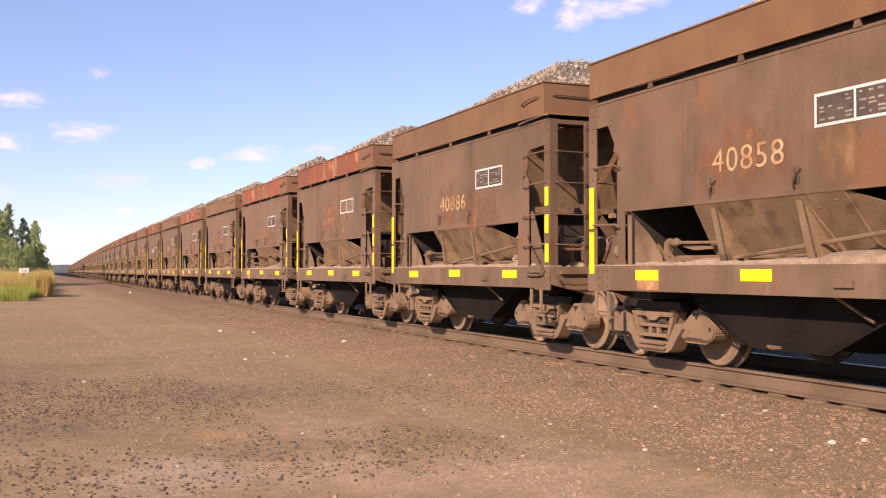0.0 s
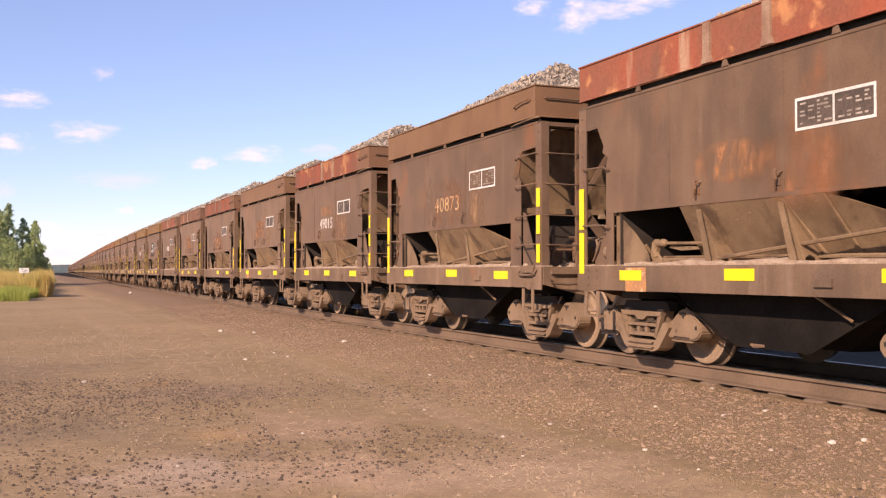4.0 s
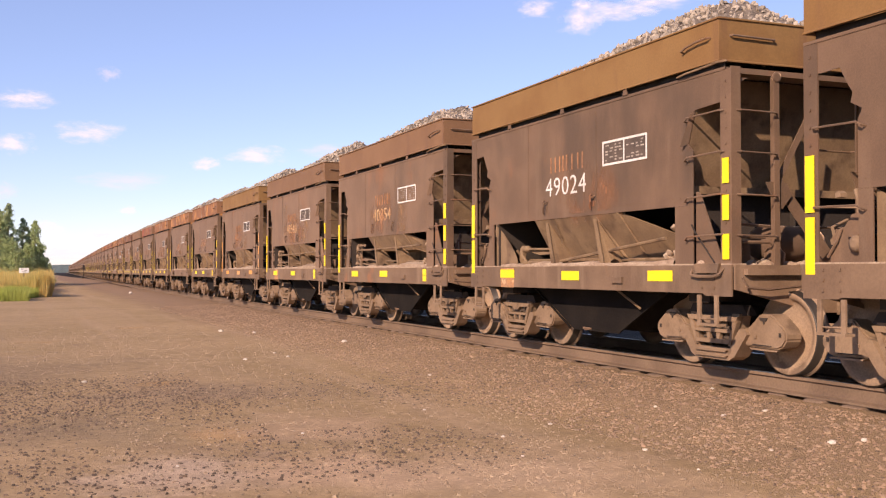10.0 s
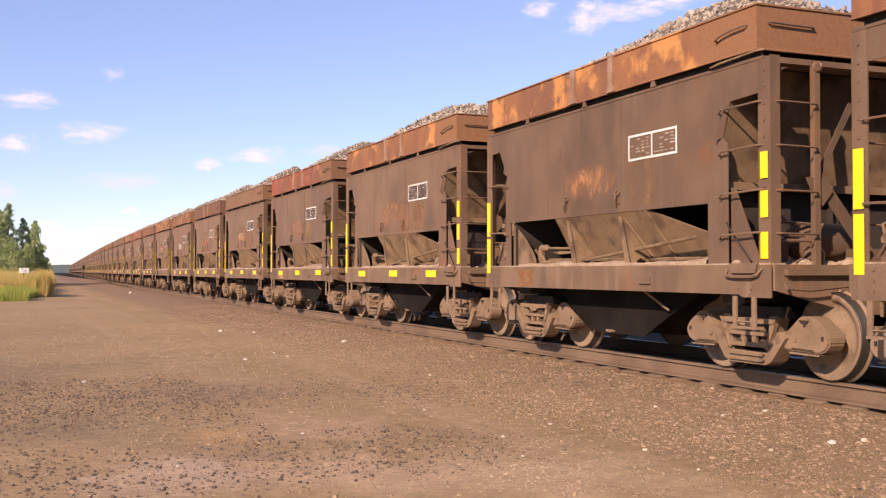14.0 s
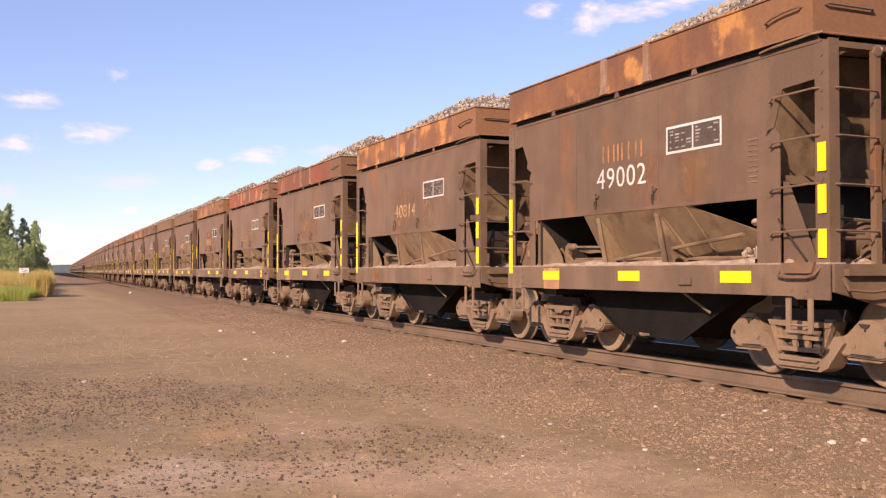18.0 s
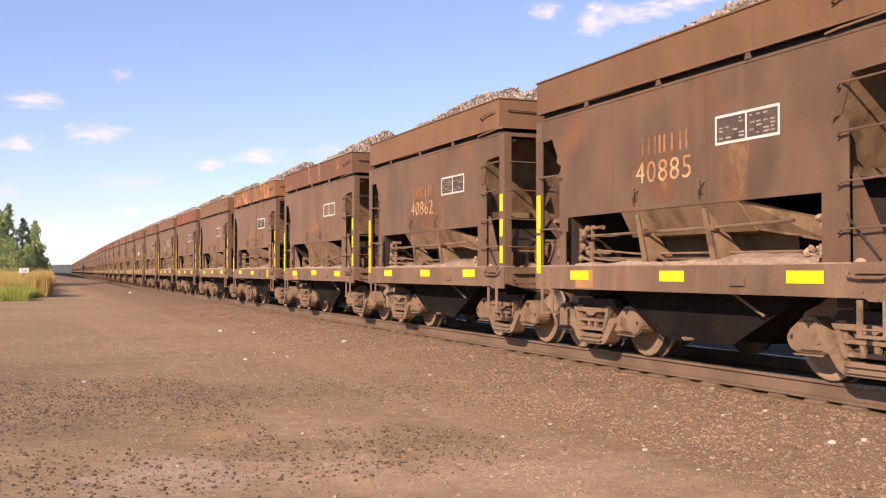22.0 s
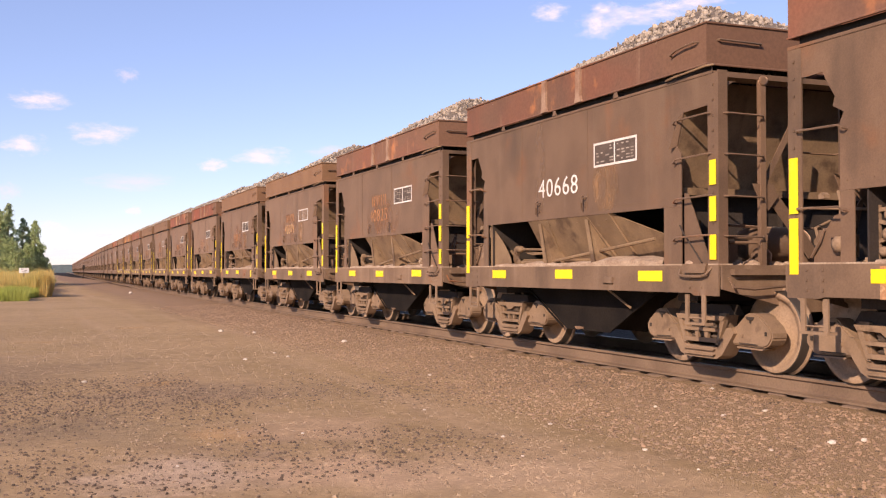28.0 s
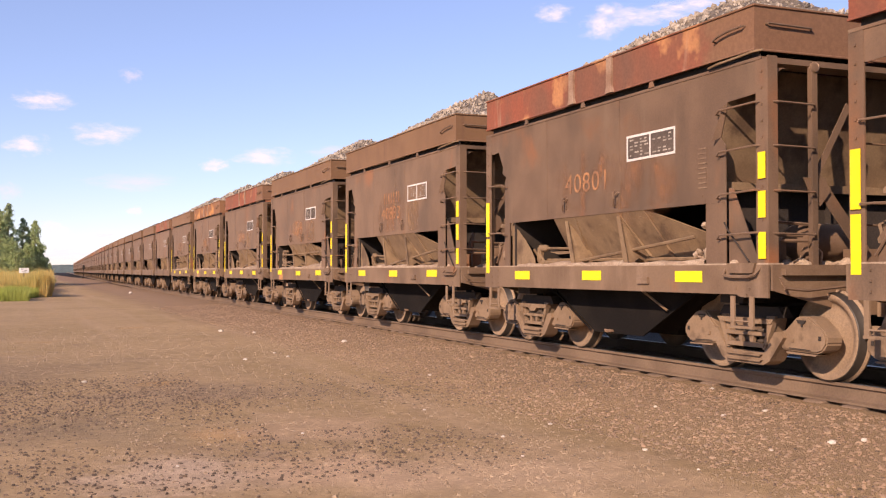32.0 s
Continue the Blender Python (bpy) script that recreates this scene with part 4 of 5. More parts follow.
def b_spring(bm):
    prof = []
    for k in range(6):
        z = 0.275 + k * 0.052
        prof += [(z, 0.052), (z + 0.012, 0.076), (z + 0.03, 0.076), (z + 0.042, 0.052)]
    lathe(bm, prof, 9, "z", -1.03, 0.0, 0.0)


def b_wedge(bm):
    # bolster end that sits on the springs
    prism(bm, [(-0.25, 0.585), (0.25, 0.585), (0.20, 0.47), (0.07, 0.44), (0.05, 0.36), (-0.05, 0.36), (-0.07, 0.44), (-0.20, 0.47)], "x", -1.10, -1.04)


def b_wheelset(bm):
    # two dished wheels with flanges on their axle, centre at the origin
    for s in (-1, 1):
        prof = [(s * 0.825, 0.02), (s * 0.825, 0.10), (s * 0.80, 0.13), (s * 0.765, 0.27), (s * 0.775, 0.335), (s * 0.815, 0.352),
                (s * 0.822, WR - 0.012), (s * 0.812, WR), (s * 0.725, WR + 0.004), (s * 0.712, WR + 0.028), (s * 0.69, WR + 0.026), (s * 0.685, 0.34), (s * 0.72, 0.30), (s * 0.71, 0.10)]
        lathe(bm, prof, 40, "x", mats=[0, 0, 0, 0, 0, 0, 1, 1, 0, 0, 0, 0, 0])
        for k in range(3):
            a = 2 * math.pi * k / 3 + 0.3
            c, d = math.cos(a) * 0.075, math.sin(a) * 0.075
            box(bm, s * 0.835 - 0.01, s * 0.835 + 0.012, c - 0.014, c + 0.014, d - 0.014, d + 0.014)
    lathe(bm, [(-1.03, 0.075), (-0.83, 0.08), (-0.70, 0.10), (0.0, 0.085), (0.70, 0.10), (0.83, 0.08), (1.03, 0.075)], 12, "x")


def b_brake(bm):
    for s in (-1, 1):
        prism(bm, [(s * 0.40, 0.30), (s * 0.455, 0.30), (s * 0.44, 0.42), (s * 0.455, 0.54), (s * 0.40, 0.54)], "x", -0.83, -0.70)
        prism(bm, [(s * 0.40, 0.30), (s * 0.455, 0.30), (s * 0.44, 0.42), (s * 0.455, 0.54), (s * 0.40, 0.54)], "x", 0.70, 0.83)
        tube(bm, [(-0.75, s * 0.38, 0.38), (0.75, s * 0.38, 0.38)], 0.03, 5)


# ---- loads of ore ----
def load_mesh(seed, rocks, nx, ny):
    rnd = random.Random(seed)
    peak = rnd.uniform(-1.0, 0.1)
    top = rnd.uniform(0.70, 0.86)
    hx, hy = HALF - 0.05, 2.90

    def height(x, y):
        e = max(0.0, 1 - abs(x) / hx) ** 0.85
        u = min(1.0, max(0.0, (hy - abs(y)) / 1.5)) ** 0.8
        hump = 0.80 + 0.20 * math.exp(-((y - peak) / 0.8) ** 2) - 0.12 * math.exp(-((y - peak - 1.7) / 0.6) ** 2)
        return 3.52 + (top * hump + 0.10 * noise.noise((x * 1.5, y * 1.5, seed))) * e * u + 0.035 * noise.noise((x * 7, y * 7, seed))

    verts, faces = [], []
    for j in range(ny + 1):
        for i in range(nx + 1):
            x, y = -hx + 2 * hx * i / nx, -hy + 2 * hy * j / ny
            verts.append((x, y, height(x, y)))
    for j in range(ny):
        for i in range(nx):
            a = j * (nx + 1) + i
            faces.append((a, a + 1, a + nx + 2, a + nx + 1))
    base = [(1, 0, 0), (0.5, 0.85, 0.1), (-0.5, 0.8, -0.1), (-1, 0, 0.1), (-0.5, -0.85, 0), (0.5, -0.85, 0.1), (0.2, 0.1, 0.8), (-0.1, 0, -0.8)]
    tri = [(i, (i + 1) % 6, 6) for i in range(6)] + [((i + 1) % 6, i, 7) for i in range(6)]
    for k in range(rocks):
        # the near side and the crest carry the chunks that show
        x = hx * (-1 + 2 * rnd.random() ** 1.35)
        y = rnd.uniform(-hy, hy)
        r = 0.015 + 0.034 * rnd.random() ** 2.5
        m = Matrix.Translation((x, y, height(x, y) + r * 0.3)) @ Euler((rnd.uniform(0, 6), rnd.uniform(0, 6), rnd.uniform(0, 6))).to_matrix().to_4x4()
        s = Vector((r * rnd.uniform(0.9, 1.5), r * rnd.uniform(0.7, 1.1), r * rnd.uniform(0.6, 1.0)))
        o = len(verts)
        for c in base:
            v = m @ Vector((c[0] * s.x * rnd.uniform(0.8, 1.2), c[1] * s.y * rnd.uniform(0.8, 1.2), c[2] * s.z))
            verts.append(tuple(v))
        faces.extend((o + a, o + b, o + c) for a, b, c in tri)
    me = raw_mesh("ore_load", verts, faces, M_ORE)
    me.materials.append(M_ORE_FINES)
    for i in range(nx * ny):
        me.polygons[i].material_index = 1
    return me


LOADS = [load_mesh(11 + i, 3600, 24, 48) for i in range(3)]
FAR_LOAD = load_mesh(31, 160, 8, 18)


# ---- lettering ----
def glyphs(text, size, stretch):
    """Flat raised lettering as a mesh, centred."""
    cu = bpy.data.curves.new("letters", "FONT")
    cu.body, cu.size, cu.align_x, cu.align_y, cu.extrude, cu.resolution_u = text, size, "CENTER", "CENTER", 0.002, 3
    cu.space_character = 1.08
    cu.offset = -0.002
    ob = bpy.data.objects.new("letters", cu)
    scene.collection.objects.link(ob)
    dg = bpy.context.evaluated_depsgraph_get()
    me = bpy.data.meshes.new_from_object(ob.evaluated_get(dg))
    bpy.data.objects.remove(ob)
    me.transform(Matrix.Diagonal((stretch, 1, 1, 1)))
    return me


def on_side(y, z, out=0.004):
    """Pose of a flat thing on the near side, read from outside."""
    return Matrix(((0, 0, -1, -HALF - out), (-1, 0, 0, y), (0, 1, 0, z), (0, 0, 0, 1)))


def b_stencil(bm):
    # white double frame
    w, h, t = 0.475, 0.146, 0.026
    for x0, x1, y0, y1 in ((-w, w, h - t, h), (-w, w, -h, -h + t), (-w, -w + t, -h + t, h - t), (w - t, w, -h + t, h - t), (-0.012, 0.012, -h + t, h - t)):
        box(bm, x0, x1, y0, y1, -0.001, 0.002)


def b_marks(seed):
    def build(bm):
        rnd = random.Random(seed)
        for col in (-0.41, -0.31, -0.20, -0.11, 0.05, 0.15, 0.25, 0.35):
            for row in range(6):
                if rnd.random() < 0.55:
                    a = rnd.uniform(0.03, 0.085)
                    y = 0.09 - row * 0.035
                    box(bm, col, col + a, y - 0.009, y + 0.007, -0.001, 0.0015)
    return build


def b_initials(bm):
    # worn upright strokes above the number
    for x in (-0.42, -0.30, -0.18, -0.09, 0.0, 0.14, 0.29, 0.40):
        box(bm, x, x + 0.034, -0.10, 0.10, -0.001, 0.002)


def b_dash(bm):
    for k in range(9):
        box(bm, -0.07, 0.07, -0.2 + k * 0.05, -0.185 + k * 0.05, -0.001, 0.0015)


def film_of_paint(w, h):
    def build(bm):
        bm.faces.new([bm.verts.new(c) for c in ((-w / 2, -h / 2, 0), (w / 2, -h / 2, 0), (w / 2, h / 2, 0), (-w / 2, h / 2, 0))])
    return build


def tape(w, h):
    def build(bm):
        box(bm, -w / 2, w / 2, -h / 2, h / 2, -0.001, 0.002)
    return build


# ---- an ore car ----
MARKED = '40878 49015 49021 49024 40854 40546 40545 40828 49002 40810 40862 40885 40871 40825 40893 40852 40898'.split()
EXT_WORDS = {"B": "plain brown load extension", "G": "plain ochre load extension", "R": "ribbed faded red load extension", "O": "ribbed orange-rusted load extension", "D": "ribbed dull red-brown load extension"}
TURN = pose(0, 0, 0, 0, 0, 180)
ACROSS = Matrix.Diagonal((-1, 1, 1, 1))
BACK = Matrix.Diagonal((1, -1, 1, 1))
WHEELSETS = {-1: [], 1: []}


def add_truck(car, y, near):
    truck = put("truck", shared("bolster", "bolster", b_bolster, M_DARK), car, "", pose(0, y, 0))
    for s in ((-1, 1) if near else (-1,)):
        m = None if s < 0 else TURN
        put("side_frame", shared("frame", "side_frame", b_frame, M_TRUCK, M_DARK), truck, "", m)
    if near:
        put("brake_beam", shared("brake", "brake_beam", b_brake, M_DARK), truck)
        put("spring_plate", shared("slot", "spring_plate", b_slot, M_TRUCK), truck)
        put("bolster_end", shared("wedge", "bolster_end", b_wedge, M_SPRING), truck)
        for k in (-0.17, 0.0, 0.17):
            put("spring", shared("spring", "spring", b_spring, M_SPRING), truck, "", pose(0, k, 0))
    for s in (-1, 1):
        w = put("wheelset", shared("wheelset", "wheelset", b_wheelset, M_WHEEL, M_TREAD), truck, "", pose(0, s * AXLE, WR))
        WHEELSETS[s].append(w)


def ore_car(ext, number, paint, gear, seed, near=True):
    """One loaded ore car. paint: w white, c cream, f faded; gear: brake rigging on the near side."""
    rnd = random.Random(seed)
    car = new("ore_car")
    words = f"dusty brown ore car, {EXT_WORDS[ext]}, heaped grey ore"
    tagged(car, words, "ore car", "cars of the ore train")
    put("side_sheet", shared("side", "side_sheet", b_side, M_BODY), car)
    put("side_sheet", shared("side", "side_sheet", b_side, M_BODY), car, "", TURN)
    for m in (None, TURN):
        # the rear sheet is coloured as shade, the front one as hopper steel
        put("slope_sheet", shared("slope" + "fr"[m is not None], "slope_sheet", b_slope, M_HOP if m is None else M_SHADE_BLACK), car, "", m)
        if near or m is None:
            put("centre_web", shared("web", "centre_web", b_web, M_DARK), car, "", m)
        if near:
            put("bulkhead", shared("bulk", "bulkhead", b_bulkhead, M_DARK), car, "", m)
        put("hopper_panel", shared("panel_short" if gear else "panel", "hopper_panel", b_panel_short if gear else b_panel, M_HOP), car, "", m)
        put("side_sill", shared("sill", "side_sill", b_sill, M_SILL, M_SPILL), car, "", m)
        put("end_sill", shared("endsill", "end_sill", b_endsill, M_SILL), car, "", m)
        put("corner_post", shared("post", "corner_post", b_post, M_BODY), car, "", m)
        put("corner_post", shared("post_b", "corner_post", lambda bm: (b_post(bm), bm.transform(BACK)), M_BODY), car, "", m)
    if near:
        put("lower_slope", shared("slope_low", "lower_slope", b_slope_low, M_HOP), car)
        put("lower_slope", shared("slope_low_b", "lower_slope", lambda bm: (b_slope_low(bm), bm.transform(BACK)), M_HOP), car)
    top = put("load_extension", shared("ext" + ext, "load_extension", b_ext, M_EXT[ext]), car, EXT_WORDS[ext])
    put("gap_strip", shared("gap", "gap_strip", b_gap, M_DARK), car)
    put("ore_load", LOADS[seed % 3] if near else FAR_LOAD, car, "heap of broken grey ore", TURN if seed % 5 == 4 else None)
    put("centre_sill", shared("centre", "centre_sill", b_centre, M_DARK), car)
    for m in (None, TURN):
        put("coupler", shared("coupler", "coupler", b_coupler, M_TRUCK), car, "", m)
    put("lower_hopper", shared("lower", "lower_hopper", b_lower, M_SHADE_BLACK), car)
    put("gate_plate", shared("skirt", "gate_plate", b_skirt, M_SHADE_BLACK), car)
    for y in (-2.39, 2.28):
        add_truck(car, y, near)
    if ext in "ROD":
        for y in (-0.36, 0.55):
            put("rib", shared("rib", "rib", b_rib, M_RIB), top, "dusty pale rib", pose(0, y, 0))
    # yellow tape on the sill and on the corner posts
    for k, (y, w) in enumerate(((1.92, 0.45), (0.01, 0.45), (-1.95, 0.47)) if near else ()):
        if k == 2 and seed - 100 in (14, 15, 17, 26, 31, 35, 39):
            for z in (1.025, 0.915):
                put("sill_reflector", shared(("sillr", 0.17, "y"), "sill_reflector", tape(0.17, 0.10), M_YELLOW), car, "yellow reflective tape", on_side(-2.16, z, 0.022))
            continue
        if k == 0 and seed in (109, 127):
            continue
        if k == 0 and seed % 5 in (0, 3) or seed in (111, 118, 124):
            put("primer_patch", shared(("primer", seed % 2, seed == 111), "primer_patch", tape(0.42, 0.22 + 0.05 * (seed % 2)), M_PALE if seed == 111 else M_PRIMER), car, "weathered orange paint patch", on_side(1.86, 0.945, 0.0195))
            if seed in (111, 124, 118):
                continue
        mat, key = (M_ORANGE_TAPE, "o") if number == "40545" else (M_YELLOW, "y")
        put("sill_reflector", shared(("sillr", w, key), "sill_reflector", tape(w, 0.115), mat), car,
            "yellow reflective tape", on_side(y + rnd.uniform(-0.06, 0.06), 0.995 + rnd.uniform(-0.012, 0.012), 0.022))
    for z in ((1.28,) if seed == 127 else (1.665, 1.28) if seed == 109 else (2.03, 1.665, 1.28)) if near else ():
        faded = number == "40545"
        put("post_reflector", shared("postr" + "yo"[faded], "post_reflector", tape(0.105, 0.25), M_ORANGE_TAPE if faded else M_YELLOW), car, "faded orange tape" if faded else "yellow reflective tape", on_side(-3.075, z, 0.017))
    for z in (1.80, 1.26) if near else ():
        if seed in (109, 111) or z < 1.5 and seed in (126, 127) or z > 1.5 and seed == 131:
            continue
        faded = number == "40545"
        put("post_reflector", shared("postl" + "yo"[faded], "post_reflector", tape(0.115, 0.50), M_ORANGE_TAPE if faded else M_YELLOW), car, "faded orange tape" if faded else "yellow reflective tape", on_side(3.07, z, 0.017))
    # lettering
    put("stencil_frame", shared("stencil", "stencil_frame", b_stencil, M_WHITE), car, "white painted stencil frame", on_side(-1.205, 2.435))
    if near:
        tagged(put("stencil_script", shared(("marks", seed % 4), "stencil_script", b_marks(seed % 4), M_GREYED), car, "", on_side(-1.205, 2.435)), "rows of small greyed stencil bars", kind="stuff")
        if seed % 4 != 2:
            put("stencil_panel", shared("stpanel", "stencil_panel", tape(0.93, 0.27), M_PANEL), car, "", on_side(-1.205, 2.435, 0.0025))
    pm = {"w": M_WHITE, "c": M_CREAM, "f": M_FADED}[paint]
    if number:
        key = ("number", number)
        if key not in CACHE:
            me = glyphs(number, 0.345, 1.17)
            me.materials.clear()
            me.materials.append(pm)
            CACHE[key] = me
        if number == "49021":
            put("number_panel", shared("numpanel", "number_panel", tape(1.2, 0.72), M_BLACK), car, "black painted panel", on_side(0.19, 2.24, 0.0025))
        put("car_number", CACHE[key], car, "stencilled number", on_side(0.19, 2.12))
    elif near:
        put("worn_number", shared("smear", "worn_number", film_of_paint(1.3, 0.5), M_RUBBED), car, "number worn to an orange smear", on_side(0.19, 2.12, 0.0035))
    if number in MARKED:
        put("initials", shared("initials" + ("w" if number == "49021" else "f"), "initials", b_initials, M_WHITE if number == "49021" else M_FADED), car, "worn block marks", on_side(0.17, 2.42))
    if near:
        if number and paint in "cf":
            put("rust_bloom", shared("bloom", "rust_bloom", film_of_paint(1.65, 0.86), M_BLOOM), car, "rust bloom round the number", on_side(0.19, 2.15, 0.0015))
        if seed % 4 != 1:
            put("repaint_patch", shared("repaint", "repaint_patch", film_of_paint(0.62, 0.66), M_REPAINT), car, "worn tan repainted patch", on_side(-1.0 - 0.25 * (seed % 2), 2.04, 0.0015))
        if seed % 3 == 1:
            put("dust_run", shared("run", "dust_run", film_of_paint(0.32, 1.2), M_RUN), car, "pale run of dust", on_side(rnd.uniform(-0.6, 1.4), 2.42, 0.0012))
        if seed % 2:
            put("rust_bloom", shared("bloom", "rust_bloom", film_of_paint(1.65, 0.86), M_BLOOM), car, "rust bloom on the steel", on_side(rnd.uniform(-1.2, -0.2), 1.98, 0.002))
    if not near:
        put("ladder", shared("ladder", "ladder", lambda bm: [(b_ladder(bm, z)) for z in (1.39, 1.79, 2.21, 2.62)], M_BODY), car)
        put("ladder", shared("ladder_b", "ladder", lambda bm: ([b_ladder(bm, z) for z in (1.39, 1.79, 2.21, 2.62)], bm.transform(BACK)), M_BODY), car)
        put("strut", shared("strut", "strut", b_strut, M_HOP), car, "", pose(0, 0.62, 0))
        put("strut", shared("strut", "strut", b_strut, M_HOP), car, "", pose(0, -0.62, 0))
        return car
    # the finer parts of cars that pass close
    if seed % 3 == 0:
        tagged(put("load_scale", shared("dash", "load_scale", b_dash, M_DUST), car, "", on_side(-2.15, 2.08)), "column of small worn dashes", kind="stuff")
    for y in (0.62, -0.62):
        put("strut", shared("strut", "strut", b_strut, M_HOP), car, "", pose(0, y, 0))
    if not gear:
        put("gusset", shared("gusset", "gusset", b_gusset, M_HOP), car)
    put("rear_plate", shared("rearplate", "rear_plate", b_rearplate, M_BODY), car)
    for m in (None, TURN):
        put("shelf", shared("shelf", "shelf", b_shelf, M_HOP), car, "", m)
        put("end_sheet", shared("endsheet", "end_sheet", b_endsheet, M_BODY), car, "", m)
        put("end_post", shared("endpost", "end_post", b_endpost, M_BODY), car, "", m)
        put("end_brace", shared("endbrace", "end_brace", b_endbrace, M_BODY), car, "", m)
        tagged(put("settled_ore", shared("dirt", "settled_ore", b_dirt, M_SPILL), car, "", m), "pale ore fines and lumps on the deck", kind="stuff")
        put("brake_gear", shared("reservoir", "brake_gear", b_reservoir, M_BODY), car, "", m)
    put("end_post", shared("endpost_b", "end_post", lambda bm: (b_endpost(bm), bm.transform(BACK)), M_BODY), car)
    put("end_brace", shared("endbrace_b", "end_brace", lambda bm: (b_endbrace(bm), bm.transform(BACK)), M_BODY), car)
    put("brake_valve", shared("valves", "brake_valve", b_valves, M_TRUCK), car, "dusty brake valve with pipes")
    put("knee_plate", shared("knee", "knee_plate", b_knee, M_BODY), car)
    put("knee_rod", shared("kneerod", "knee_rod", b_kneerod, M_DARK), car)
    put("top_gusset", shared("topgus", "top_gusset", b_topgusset, M_BODY), car)
    put("step", shared("step", "step", b_step, M_TRUCK), car)
    put("step", shared("step_b", "step", lambda bm: (b_step(bm), bm.transform(BACK)), M_TRUCK), car)
    put("gate_arm", shared("spout", "gate_arm", b_spout, M_BODY), car)
    put("hanger", shared("hanger", "hanger", b_hanger, M_HOP), car)
    put("hand_hold", shared("handle", "hand_hold", b_handle, M_SILL), car)
    put("uncoupling_lever", shared("uncouple", "uncoupling_lever", b_uncouple, M_BODY), car)
    put("air_hose", shared("hose", "air_hose", b_hose, M_DARK), car)
    put("grab_iron", shared("grabs", "grab_iron", b_grab_side, M_BODY), top)
    put("grab_iron", shared("grabe", "grab_iron", b_grab_end, M_BODY), top)
    put("strap", shared("latch", "strap", b_latch, M_HOP), top)
    for y in (-1.3, 0.2, 1.75):
        put("bracket", shared("bracket", "bracket", b_bracket, M_BODY), top, "", pose(0, y, 0))
    for z in (1.39, 1.79, 2.21, 2.62):
        put("rung", shared("rung_s", "rung", b_rung_side, M_BODY), car, "", pose(0, 0, z))
        put("rung", shared("rung_e", "rung", b_rung_end, M_BODY), car, "", pose(0, 0, z))
    for z in (1.58, 2.27):
        put("rung", shared("rung_sb", "rung", lambda bm: (b_rung_side(bm), bm.transform(BACK)), M_BODY), car, "", pose(0, 0, z))
        put("rung", shared("rung_eb", "rung", lambda bm: (b_rung_end(bm), bm.transform(BACK)), M_BODY), car, "", pose(0, 0, z - 0.15))
    put("corner_gusset", shared("cgus", "corner_gusset", b_corner, M_BODY), car)
    put("brake_rod", shared("rod" if gear else "rod_low", "brake_rod", b_rod if gear else b_rod_low, M_HOP), car)
    put("brake_pipe", shared("pipe", "brake_pipe", b_pipe, M_HOP), car)
    if gear:
        put("brake_lever", shared("lever", "brake_lever", b_lever, M_SILL), car)
    if not gear:
        put("boot", shared("boot", "boot", b_boot, M_HOP), car)
    for y in (0.72, -0.50):
        put("hook", shared("hook", "hook", b_hook, M_BODY), car, "", pose(0, y, 1.88))
    tagged(put("sill_dust", shared("ledge", "sill_dust", b_ledge, M_SPILL), car), "pale ore fines along the sill", kind="stuff")
    if gear or seed % 4 == 0:
        put("spilled_ore", shared("spill", "spilled_ore", b_spill, M_SPILL), car, "bank of pale ore fines")
    if seed % 2 == 1 or gear:
        tagged(put("caught_ore", shared("caught", "caught_ore", b_caught, M_SPILL), car), "lumps of ore caught behind the strip", kind="stuff")
    if gear:
        put("brake_rigging", shared("rigging", "brake_rigging", b_rigging, M_TRUCK), car)
    return car


def b_ladder(bm, z):
    tube(bm, [(-HALF - 0.05, -2.46, z), (-HALF - 0.05, -3.04, z)], 0.014, 4)
    tube(bm, [(-HALF + 0.05, -3.17, z), (-0.9, -3.17, z)], 0.014, 4)


# extension, number, paint, rigging of the cars in their order
CONSIST = """B 40858 c 0;B 40886 c 0;R 40898 f 0;R - f 1;B 40891 f 0;R - f 0;B 40873 c 0;R 49015 w 0;B 40878 f 0;R 40808 f 0;
D 40852 f 1;R 49006 w 1;G 49021 w 0;G 49024 w 0;B 40854 c 1;B 40546 c 1;G 40545 f 0;O - f 0;O - f 0;O - f 0;
R - f 0;B 40865 c 0;D 40828 f 0;O 49002 w 0;O 40814 c 0;R 40831 f 1;R - f 1;O 40810 c 0;B 40885 c 1;B 40862 c 1;
D - f 0;O - f 1;B - f 0;R - f 0;B 40558 c 1;D - f 1;D 40668 w 0;D 40825 f 0;B 40871 c 0;B 40853 f 1;
R - f 0;R 40801 f 0;B 40893 f 0;B - f 1;R - f 0;O - f 0;B - f 1;R - f 0""".replace("\n", "").split(";")
COUNT, CLOSE = 90, 47
cars = []
pick = random.Random(77)
for i in range(-1, COUNT):
    if 0 <= i < len(CONSIST):
        e, num, paint, g = CONSIST[i].split()
    else:
        e, num, paint, g = pick.choice("BBBBRO"), "-", "f", "0"
    cars.append((i, ore_car(e, "" if num == "-" else num, paint, g == "1", 100 + i, i < CLOSE)))


